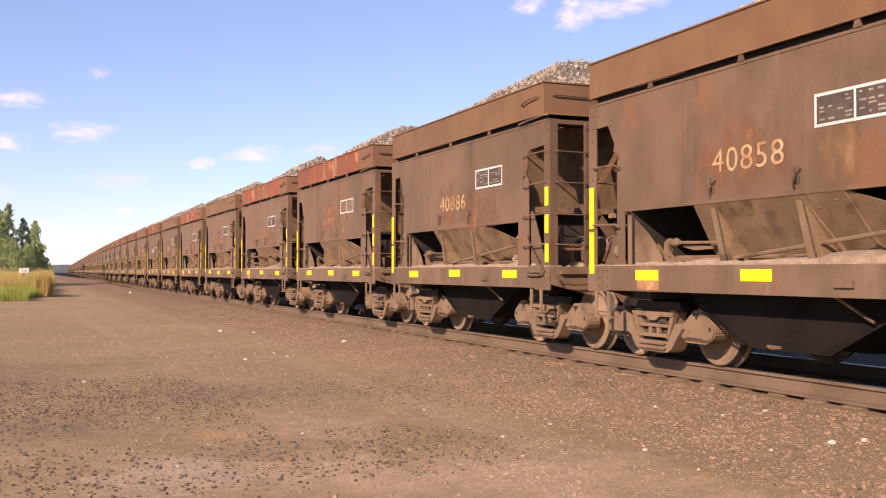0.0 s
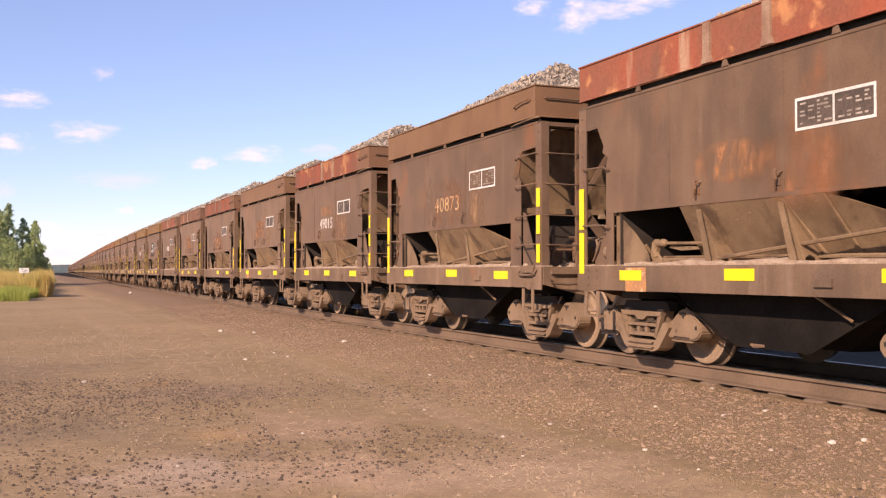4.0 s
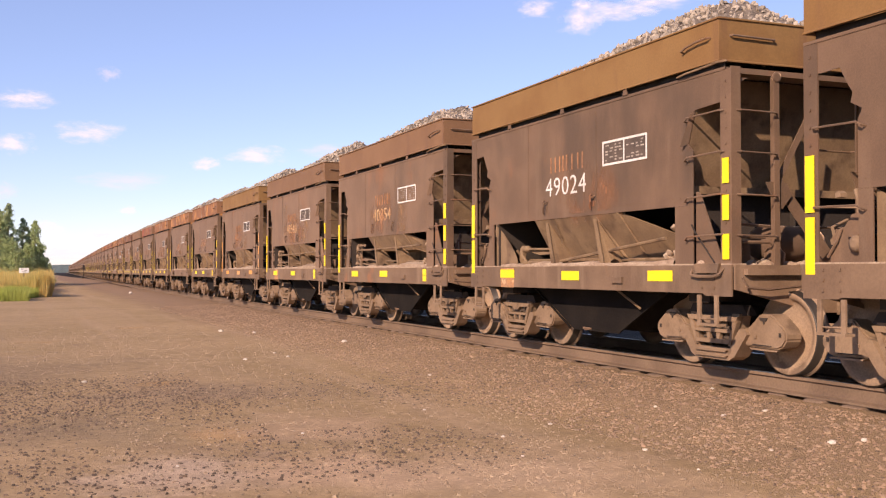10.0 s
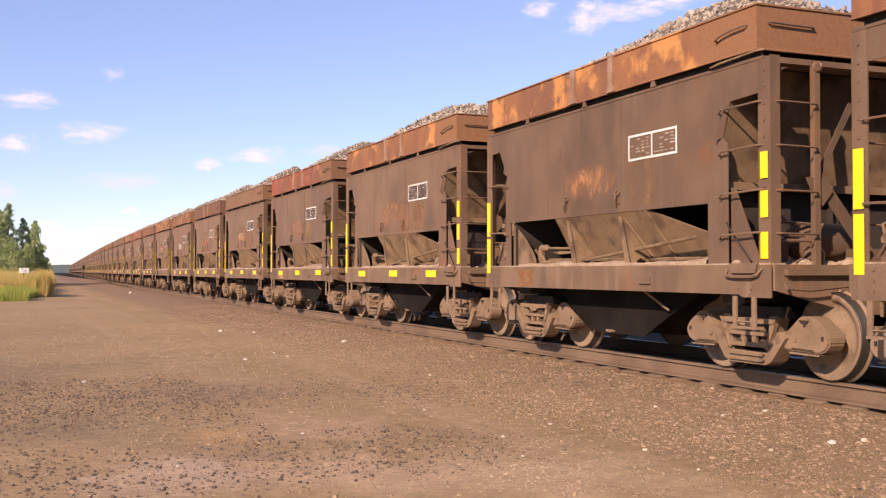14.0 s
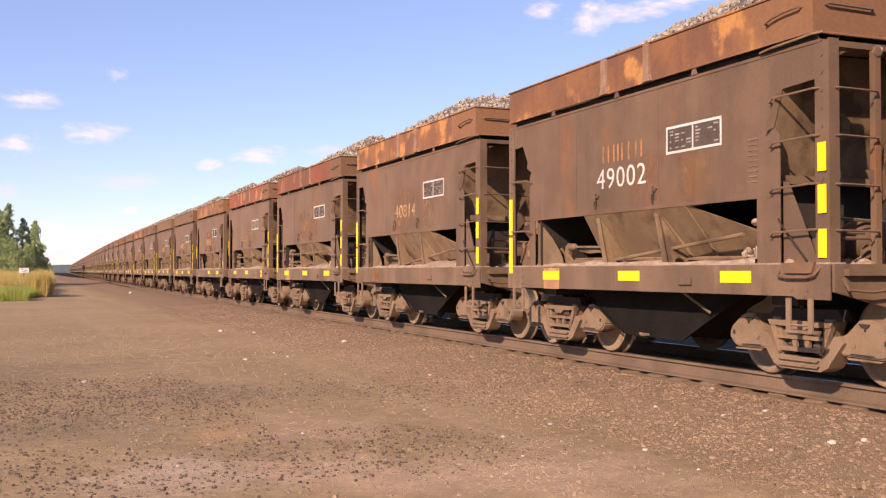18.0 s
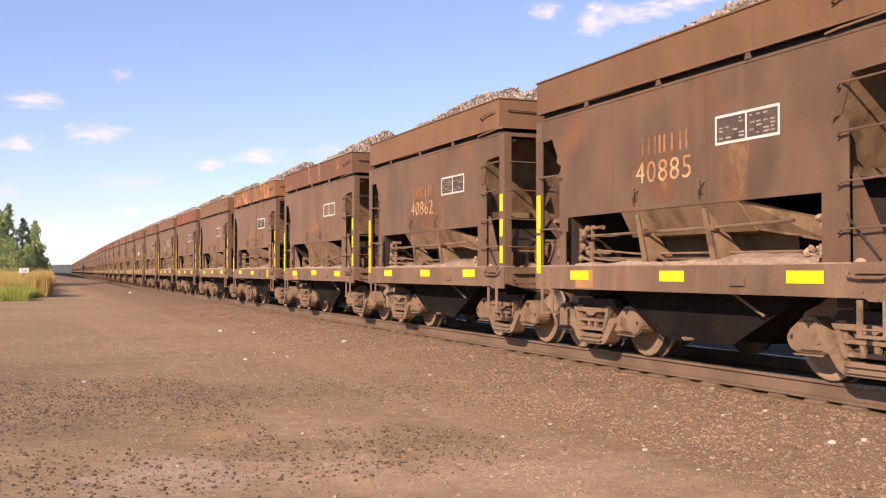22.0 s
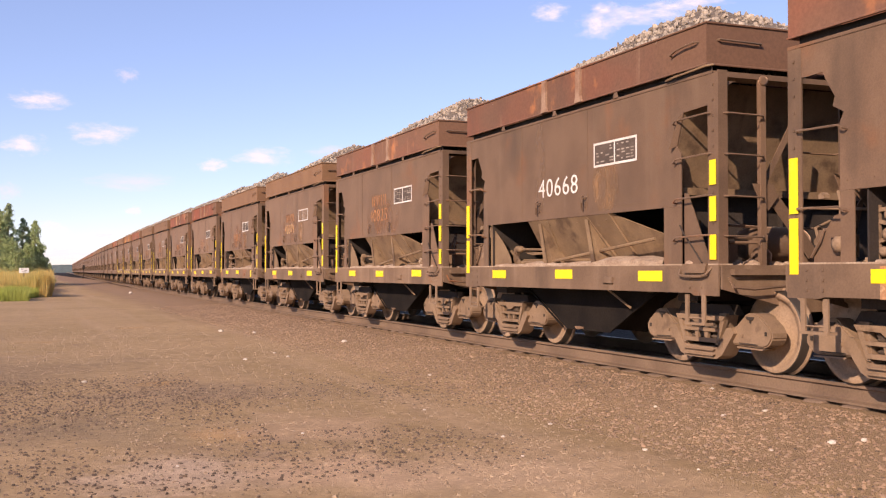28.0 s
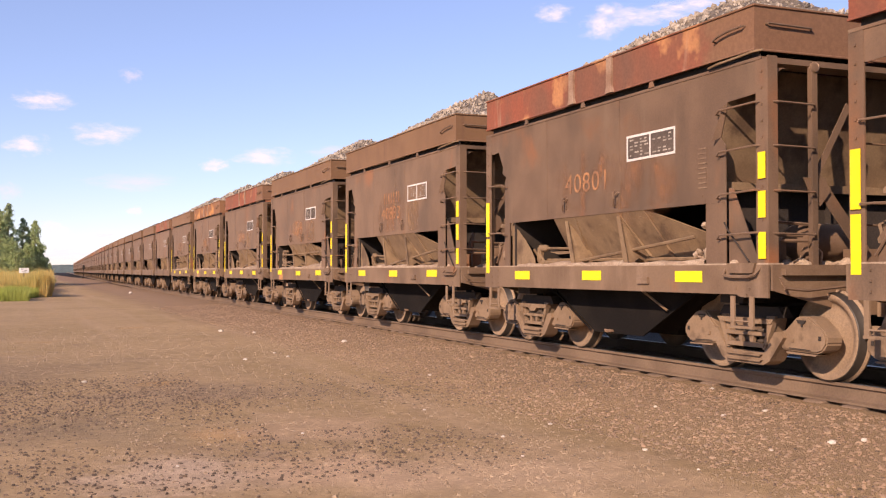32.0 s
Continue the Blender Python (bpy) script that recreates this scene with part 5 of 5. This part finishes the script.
# ---- loose stones ----
def stones(name, count, place, mat, label, seed, small, large, power=2.0):
    rnd = random.Random(seed)
    ring = [(math.cos(k * math.pi / 3), math.sin(k * math.pi / 3)) for k in range(6)]
    tri = [(k, (k + 1) % 6, 6 + k) for k in range(6)] + [((k + 1) % 6, 6 + (k + 1) % 6, 6 + k) for k in range(6)] + [(6, 7, 8, 9, 10, 11)]
    verts, faces = [], []
    for k in range(count):
        x, y = place(rnd)
        r = small + (large - small) * rnd.random() ** power
        a = rnd.uniform(0, 6.28)
        sx, sy, sz = r * rnd.uniform(0.8, 1.5), r * rnd.uniform(0.7, 1.1), r * rnd.uniform(0.35, 0.8)
        z = level(x, y)
        tx, ty = rnd.uniform(-0.4, 0.4), rnd.uniform(-0.4, 0.4)
        o = len(verts)
        for f, h in ((1.0, -0.3), (0.62, 0.8)):
            for u, v in ring:
                u, v = u * sx * f * rnd.uniform(0.75, 1.2), v * sy * f * rnd.uniform(0.75, 1.2)
                verts.append((x + u * math.cos(a) - v * math.sin(a), y + u * math.sin(a) + v * math.cos(a), z + h * sz + (u * tx + v * ty if h > 0 else 0)))
        faces.extend(tuple(o + q for q in f) for f in tri)
    return tagged(new(name, raw_mesh(name, verts, faces, mat)), label, "gravel", kind="stuff")


def in_yard(rnd):
    y = 4.5 + 22 * rnd.random() ** 1.6
    return rnd.uniform(-0.06 * y - 0.5, min(5.6, 0.92 * y)), y


def by_track(rnd):
    y = 3.5 + 36 * rnd.random() ** 1.5
    return 6.75 - 2.4 * rnd.random() ** 1.35 + bend(y)[0], y


stones("yard_gravel", 15000, in_yard, M_GRAVEL, "small brown stones strewn over the yard", 1, 0.004, 0.017, 3.5)
stones("track_ballast", 20000, by_track, M_BALLAST, "reddish brown ballast stones beside the rails", 2, 0.006, 0.023, 1.9)



def beside_ties(rnd):
    y = 3.6 + 30 * rnd.random() ** 1.5
    return 6.35 - 2.0 * rnd.random() ** 1.15 + bend(y)[0], y


def strewn(rnd):
    y = 4.6 + 16 * rnd.random() ** 1.4
    return rnd.uniform(-0.06 * y - 0.3, min(5.2, 0.9 * y)), y


stones("ballast_lumps", 2600, beside_ties, M_LUMP, "tan and reddish lumps of ore beside the track", 33, 0.010, 0.032, 1.9)
stones("strewn_lumps", 1300, strewn, M_GRAVEL, "tan stones strewn over the hard yard", 34, 0.008, 0.022, 1.8)


def dark_spot(rnd):
    while True:
        y = 6.3 + 7.5 * rnd.random() ** 0.75
        x = rnd.uniform(-0.06 * y - 0.3, 0.62 * y)
        w = 0.5 + 1.4 * noise.noise((x * 0.55, y * 0.4, 3.0)) + (0.45 if x < 1.9 else -0.25)
        if rnd.random() < w:
            return x, y


stones("slag_bits", 3500, by_track, M_DARKSTONE, "dark slag bits among the ballast", 21, 0.005, 0.02, 1.8)
stones("dark_gravel", 8500, dark_spot, M_DARKSTONE, "dark stones over the yard, coloured for shadow specks too", 9, 0.006, 0.020, 1.7)

# pale stones that stand out from the gravel
PALE = [(3.1, 15.67, 0.043), (4.04, 23.19, 0.07), (0.66, 13.23, 0.04), (3.8, 15.83, 0.034), (3.77, 16.67, 0.031), (0.97, 7.24, 0.018),
        (4.84, 12.41, 0.028), (4.28, 6.56, 0.026), (4.31, 8.11, 0.025), (6.1, 7.43, 0.029), (5.69, 7.48, 0.028), (5.56, 8.34, 0.024),
        (4.19, 5.78, 0.015), (5.43, 18.24, 0.06), (5.59, 6.06, 0.04), (3.61, 9.39, 0.021), (5.64, 62.5, 0.14), (3.59, 7.57, 0.02),
        (5.81, 5.96, 0.033), (6.7, 9.0, 0.03), (2.13, 8.35, 0.018), (4.6, 22.29, 0.048), (3.33, 6.69, 0.016), (5.09, 6.13, 0.019)]


def pale_stone(x, y, r, seed):
    bm = bmesh.new()
    bmesh.ops.create_icosphere(bm, subdivisions=2, radius=r)
    for v in bm.verts:
        v.co *= 1 + 0.35 * noise.noise(v.co / r * 1.3 + Vector((seed * 3.1, 0, 0)))
        v.co.z *= 0.62
    ob = new("pale_stone", mesh_from("pale_stone", bm, M_STONE))
    ob.matrix_basis = pose(x, y, level(x, y) + r * 0.25, 0, 0, seed * 47)
    tagged(ob, "pale limestone lump lying on the gravel", "stone", "pale stones")


for k, (x, y, r) in enumerate(PALE):
    pale_stone(x, y, r * 0.8, k)


# ---- trees, grass and sign on the far side of the yard ----
def leaf_crown(seed, height, width, mat, count, spire):
    # leaves gathered in clumps along boughs, so that gaps stay open
    rnd = random.Random(seed)
    verts, faces, clumps = [], [], []
    for k in range(280 if spire else 170):
        u = rnd.random() ** 0.95
        env = width * ((1 - u) ** 0.9 * (0.8 + 0.35 * math.sin(u * 21 + seed)) + 0.04 if spire else math.sin(math.pi * min(1, 0.10 + 0.84 * u)) ** 0.8)
        a, rr = rnd.uniform(0, 6.283), env * (rnd.uniform(0.3, 1.4) if spire else rnd.uniform(0.25, 1.05))
        clumps.append((Vector((math.cos(a) * rr, math.sin(a) * rr, height * (0.10 + 0.9 * u))), rnd.uniform(0.10, 0.30) * (1.15 - 0.75 * u)))
    for k in range(count):
        c, rad = clumps[rnd.randrange(len(clumps))]
        c = c + Vector((rnd.gauss(0, 1), rnd.gauss(0, 1), rnd.gauss(0, 0.9))) * rad * 0.72
        s = rnd.uniform(0.04, 0.10)
        m = Euler((rnd.uniform(0, 6), rnd.uniform(0, 6), rnd.uniform(0, 6))).to_matrix()
        o = len(verts)
        for p in ((-s, 0, 0), (0, -s * 0.55, 0.02), (s, 0, 0), (0, s * 0.55, 0.02)):
            verts.append(tuple(c + m @ Vector(p)))
        faces.append((o, o + 1, o + 2, o + 3))
    return raw_mesh("crown", verts, faces, mat)


def tree_kind(seed, height, width, mat, spire, label):
    t = new("tree")
    tagged(t, label, "tree", "trees at the yard's edge")
    rnd = random.Random(seed)
    bm = bmesh.new()
    tube(bm, [(0, 0, -0.3), (0.04, 0.02, height * 0.3), (0.0, 0.08, height * 0.6), (0.05, 0, height * 0.93)], [0.16, 0.12, 0.08, 0.02], 8)
    part("trunk", bm, M_BARK, t)
    for k in range(9):
        z, a = height * rnd.uniform(0.2, 0.8), rnd.uniform(0, 6.28)
        w = width * 0.7 * (1 - z / height * 0.6)
        bm = bmesh.new()
        tube(bm, [(0, 0, z), (math.cos(a) * w * 0.5, math.sin(a) * w * 0.5, z + 0.35 * w), (math.cos(a) * w, math.sin(a) * w, z + 0.55 * w)], [0.05, 0.035, 0.01], 5)
        part("limb", bm, M_BARK, t)
    put("crown", leaf_crown(seed, height, width, mat, 12000, spire), t)
    return t


# trees left of x = -3.5 are unseen, added for their shadows
tree_a = tree_kind(3, 7.6, 1.8, M_LEAF, False, "leafy green tree with an uneven crown")
tree_a.matrix_basis = pose(-5.2, 108, GROUND)
tree_b = tree_kind(8, 8.4, 1.95, M_NEEDLE, True, "slender dark green tree with a pointed crown")
tree_b.matrix_basis = pose(-1.65, 106, GROUND) @ Matrix.Scale(0.92, 4)
tree_c = tree_kind(15, 7.2, 1.7, M_LEAF, True, "pale green tree with a feathery pointed crown")
tree_c.matrix_basis = pose(0.72, 106, GROUND) @ Matrix.Scale(0.85, 4)
for model, spots in ((tree_a, ((-8.5, 110, 75, 1.05), (-12, 116, 33, 0.95), (-2.6, 101, 120, 0.70), (-0.9, 100, 300, 0.46), (0.5, 103, 40, 0.42), (-1.2, 103, 210, 0.60), (1.0, 106, 100, 0.40), (0.1, 105, 10, 0.55), (1.7, 109, 10, 0.30))),
                     (tree_b, ((-3.0, 110, 200, 0.96), (-7.0, 116, 20, 1.1), (1.35, 110, 90, 0.52), (-0.33, 107, 150, 0.83), (2.0, 116, 60, 0.36), (-2.4, 107, 95, 0.93))),
                     (tree_c, ((0.25, 109, 130, 0.80), (-2.25, 105, 250, 0.98), (1.65, 112, 170, 0.42), (0.1, 101, 200, 0.58), (-3.9, 106, 20, 1.05), (2.4, 122, 70, 0.34), (-1.2, 101, 80, 0.66), (1.15, 106, 310, 0.62)))):
    for x, y, r, s in spots:
        m = pose(x, y, GROUND, 0, 0, r) @ Matrix.Scale(s * 0.92, 4)
        copy_thing(model, m).matrix_basis = m


def grass_patch(name, count, place, mat, label, seed, low, high):
    rnd = random.Random(seed)
    verts, faces = [], []
    for k in range(count):
        x, y = place(rnd)
        h, a = rnd.uniform(low, high) * (0.75 + 0.5 * noise.noise((x * 0.8, y * 0.3, seed))), rnd.uniform(0, 6.28)
        w = 0.004 + h * 0.006
        bx, by = math.cos(a) * h * 0.3 * rnd.random(), math.sin(a) * h * 0.3 * rnd.random()
        z = GROUND - 0.03
        o = len(verts)
        verts += [(x - w, y, z), (x + w, y, z), (x + bx * 0.5 + w * 0.8, y + by * 0.5, z + h * 0.6), (x + bx * 0.5 - w * 0.8, y + by * 0.5, z + h * 0.6), (x + bx, y + by, z + h)]
        faces += [(o, o + 1, o + 2, o + 3), (o + 3, o + 2, o + 4)]
    return tagged(new(name, raw_mesh(name, verts, faces, mat)), label, "grass", kind="stuff")


def edge(y):
    return 0.85 + (y - 50) * 0.020 + 0.25 * math.sin(y * 0.55)


def tall_spot(rnd):
    y = 57 + 75 * rnd.random() ** 1.4
    return edge(y) - 9.0 * rnd.random() ** 1.7, y


def low_spot(rnd):
    y = 50.0 + 12 * rnd.random()
    return edge(y) - 0.30 - abs(58 - y) * 0.075 - 8 * rnd.random() ** 1.5, y


grass_patch("tall_grass", 60000, tall_spot, M_DRY, "tall dry yellow grass at the yard's edge", 4, 0.85, 1.6)
grass_patch("low_grass", 42000, low_spot, M_GRASS, "short green grass beside the yard", 5, 0.25, 0.82)


def build_sign():
    s = new("sign")
    tagged(s, "small white sign on a thin post in tall grass", "sign")
    bm = bmesh.new()
    box(bm, -0.30, 0.30, -0.012, 0.012, 0.98, 1.32)
    softened(bm, 0.004)
    part("sign_board", bm, M_SIGN, s)
    bm = bmesh.new()
    box(bm, -0.03, 0.03, 0.013, 0.05, -0.8, 1.28)
    part("sign_post", bm, M_TIE, s)
    bm = bmesh.new()
    for k, (a, b) in enumerate(((-0.2, -0.05), (0.02, 0.2), (-0.15, 0.12))):
        box(bm, a, b, -0.016, -0.0125, 1.22 - 0.085 * k, 1.25 - 0.085 * k)
    part("sign_bars", bm, M_BLACK, s)
    s.matrix_basis = pose(-0.12, 58.0, GROUND + 0.46, 0, 0, 4) @ Matrix.Scale(0.80, 4)


build_sign()


def build_switch_stand():
    s = new("switch_stand")
    tagged(s, "dark iron switch stand beside the far track", "switch stand")
    bm = bmesh.new()
    tube(bm, [(0, 0, -0.1), (0, 0, 1.2), (0, 0, 2.3)], [0.07, 0.06, 0.05], 8)
    part("mast", bm, M_DARK, s)
    bm = bmesh.new()
    prism(bm, [(-0.2, 1.75), (0.0, 1.55), (0.2, 1.75), (0.2, 2.3), (0.0, 2.5), (-0.2, 2.3)], "y", -0.075, -0.06)
    part("target", bm, M_DARK, s)
    bm = bmesh.new()
    box(bm, -0.35, 0.35, -0.2, 0.2, -0.1, 0.25)
    softened(bm, 0.03)
    part("stand_base", bm, M_DARK, s)
    s.matrix_basis = pose(9.25, 190, GROUND, 0, 0, 6)


build_switch_stand()


# ---- distance ----
def woods():
    rnd = random.Random(6)
    verts, faces = [], []
    for ring, rad, h in ((0, 900.0, 5.0), (1, 1600.0, 12.0)):
        n = 420
        o = len(verts)
        for k in range(n + 1):
            a = 2 * math.pi * k / n
            top = h * (0.8 + 0.35 * noise.noise((math.cos(a) * 14, math.sin(a) * 14, ring))) * (0.9 + 0.2 * rnd.random())
            for z in (-1.0, top):
                verts.append((math.sin(a) * rad, math.cos(a) * rad, z))
        for k in range(n):
            faces.append((o + 2 * k, o + 2 * k + 2, o + 2 * k + 3, o + 2 * k + 1))
    # the haze of distance is mixed into the woods' own colour
    m = surface("haze_tinted_distant_woods", (0.10, 0.14, 0.15), (0.13, 0.17, 0.17), scale=0.02, fine=0.3, bump=0.0, grain=0.2)
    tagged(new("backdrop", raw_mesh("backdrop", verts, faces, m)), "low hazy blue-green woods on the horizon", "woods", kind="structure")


woods()


def cloud_material(name, thick, glow):
    m, n, l, p = nodes_of(name)
    out = n["Material Output"]
    tc = n.new("ShaderNodeTexCoord")
    oi = n.new("ShaderNodeObjectInfo")
    comb = n.new("ShaderNodeCombineXYZ")
    l.new(oi.outputs["Random"], comb.inputs[0])
    l.new(oi.outputs["Random"], comb.inputs[1])
    add = n.new("ShaderNodeVectorMath")
    add.operation = "MULTIPLY_ADD"
    add.inputs[1].default_value = (31, 47, 5)
    l.new(comb.outputs[0], add.inputs[0])
    l.new(tc.outputs["Object"], add.inputs[2])
    ns = noisy(n, l, add.outputs[0], 2.2, 8.0, 0.62)
    ln = n.new("ShaderNodeVectorMath")
    ln.operation = "LENGTH"
    l.new(tc.outputs["Object"], ln.inputs[0])
    fall = n.new("ShaderNodeMapRange")
    fall.inputs[1].default_value, fall.inputs[2].default_value, fall.inputs[3].default_value, fall.inputs[4].default_value = 0.0, 1.0, 0.62, -0.25
    l.new(ln.outputs["Value"], fall.inputs[0])
    s = n.new("ShaderNodeMath")
    s.operation = "ADD"
    l.new(ns, s.inputs[0])
    l.new(fall.outputs[0], s.inputs[1])
    fac = ramp(n, l, s.outputs[0], 0.50, 1.12)
    tr, em, mx = n.new("ShaderNodeBsdfTransparent"), n.new("ShaderNodeEmission"), n.new("ShaderNodeMixShader")
    em.inputs[0].default_value, em.inputs[1].default_value = (1.0, 0.92, 0.95, 1), glow
    thin = n.new("ShaderNodeMath")
    thin.operation = "MULTIPLY"
    thin.inputs[1].default_value = thick
    l.new(fac, thin.inputs[0])
    l.new(thin.outputs[0], mx.inputs[0])
    l.new(tr.outputs[0], mx.inputs[1])
    l.new(em.outputs[0], mx.inputs[2])
    l.new(mx.outputs[0], out.inputs[0])
    return m


M_CLOUD = {k: cloud_material("cloud_" + k, v, g) for k, v, g in (("full", 0.92, 0.82), ("thin", 0.55, 0.74))}
F = 784 / math.tan(radians(46.62 / 2))


def sky_place(px, py, dist):
    """A place in the sky, from degrees right of and above the view's middle given as slopes."""
    m = pose(*EYE, 91.23, 0, -22.05)
    way = (m.to_3x3() @ Vector(((px - 784) / F, (441 - py) / F, -1))).normalized()
    return Vector(EYE) + way * dist


def b_cloud(bm):
    g = 10
    rows = [[bm.verts.new((-1 + 2 * i / g, -1 + 2 * j / g, 0.25 * (1 - (2 * i / g - 1) ** 2) * (1 - (2 * j / g - 1) ** 2))) for i in range(g + 1)] for j in range(g + 1)]
    for j in range(g):
        for i in range(g):
            bm.faces.new((rows[j][i], rows[j][i + 1], rows[j + 1][i + 1], rows[j + 1][i]))


CLOUDS = [(30, 174, 62, 22, 48), (8, 254, 48, 24, 38), (143, 234, 72, 26, 40), (175, 130, 24, 16, 57), (356, 290, 32, 18, 23), (448, 275, 66, 24, 18),
          (215, 319, 100, 22, 24), (84, 403, 34, 16, 12), (222, 372, 18, 11, 16), (175, 416, 30, 9, 8), (570, 266, 60, 18, 20), (1010, 34, 46, 30, 55), (1055, 18, 70, 24, 62), (1110, 8, 70, 22, 70), (1165, -8, 70, 22, 72),
          (936, 12, 42, 22, 44), (1015, 6, 34, 18, 62), (5, 338, 30, 20, 12), (120, 448, 80, 22, 3)]
cloud_rows = []
for px, py, w, h, drift in CLOUDS:
    kind = "full" if px > 900 or py in (254, 290, 174, 403, 372, 234, 275) else "thin"
    c = tagged(new("cloud", shared("cloud" + kind, "cloud", b_cloud, M_CLOUD[kind])), "small white fair-weather cloud drifting in blue sky", "cloud", kind="structure")
    c.visible_shadow = False
    d = 3200.0
    k = d / F
    ends = []
    for e, dy in ((0, 0), (drift, (13 if px > 900 else 4) if py < 330 else 1)):
        at = sky_place(px + e, py + dy, d)
        ends.append(look(at, EYE) @ Matrix.Rotation(math.pi, 4, "Y"))
    c.scale = (w * k * 1.25, h * k * 1.25, w * k * 0.2)
    cloud_rows.append((c, ends))


# ---- ties of the track ----
tie_me = shared("tie", "tie", lambda bm: (prism(bm, [(-1.30, -0.36), (1.30, -0.36), (1.30, -0.265), (0.96, -0.255), (0.865, -0.187), (-0.865, -0.187), (-0.96, -0.255), (-1.30, -0.265)], "y", -0.12, 0.12), softened(bm, 0.012)), M_TIE)
rt = random.Random(12)
for k in range(150):
    y = 2.0 + k * 0.53
    off, head = bend(y)
    put("tie", tie_me, track, "", pose(TRACK + off + rt.uniform(-0.05, 0.05), y + rt.uniform(-0.03, 0.03), rt.uniform(-0.012, 0.006), 0, 0, -math.degrees(head) + rt.uniform(-1.2, 1.2)))


# ---- what moves ----
def motions():
    for c, (a, b) in cloud_rows:
        walk(c, [(0.0, a), (32.0, b)])
    for i, car in cars:
        rows = []
        for t in range(0, 33):
            y = i * CAR - run(t) - 3.18
            off, head = bend(y)
            rows.append((float(t), pose(TRACK + off, y, 0, 0, 0, -math.degrees(head))))
        walk(car, rows)
    for s, sets in WHEELSETS.items():
        rows = [(k / 15, pose(0, s * AXLE, WR, math.degrees((run(k / 15) - run(0)) / WR))) for k in range(481)]
        walk(sets[0], rows)
        keys = sets[0].animation_data
        for w in sets[1:]:
            w.rotation_mode = "QUATERNION"
            w.animation_data_create().action = keys.action
            w.animation_data.action_slot = keys.action_slot


motions()
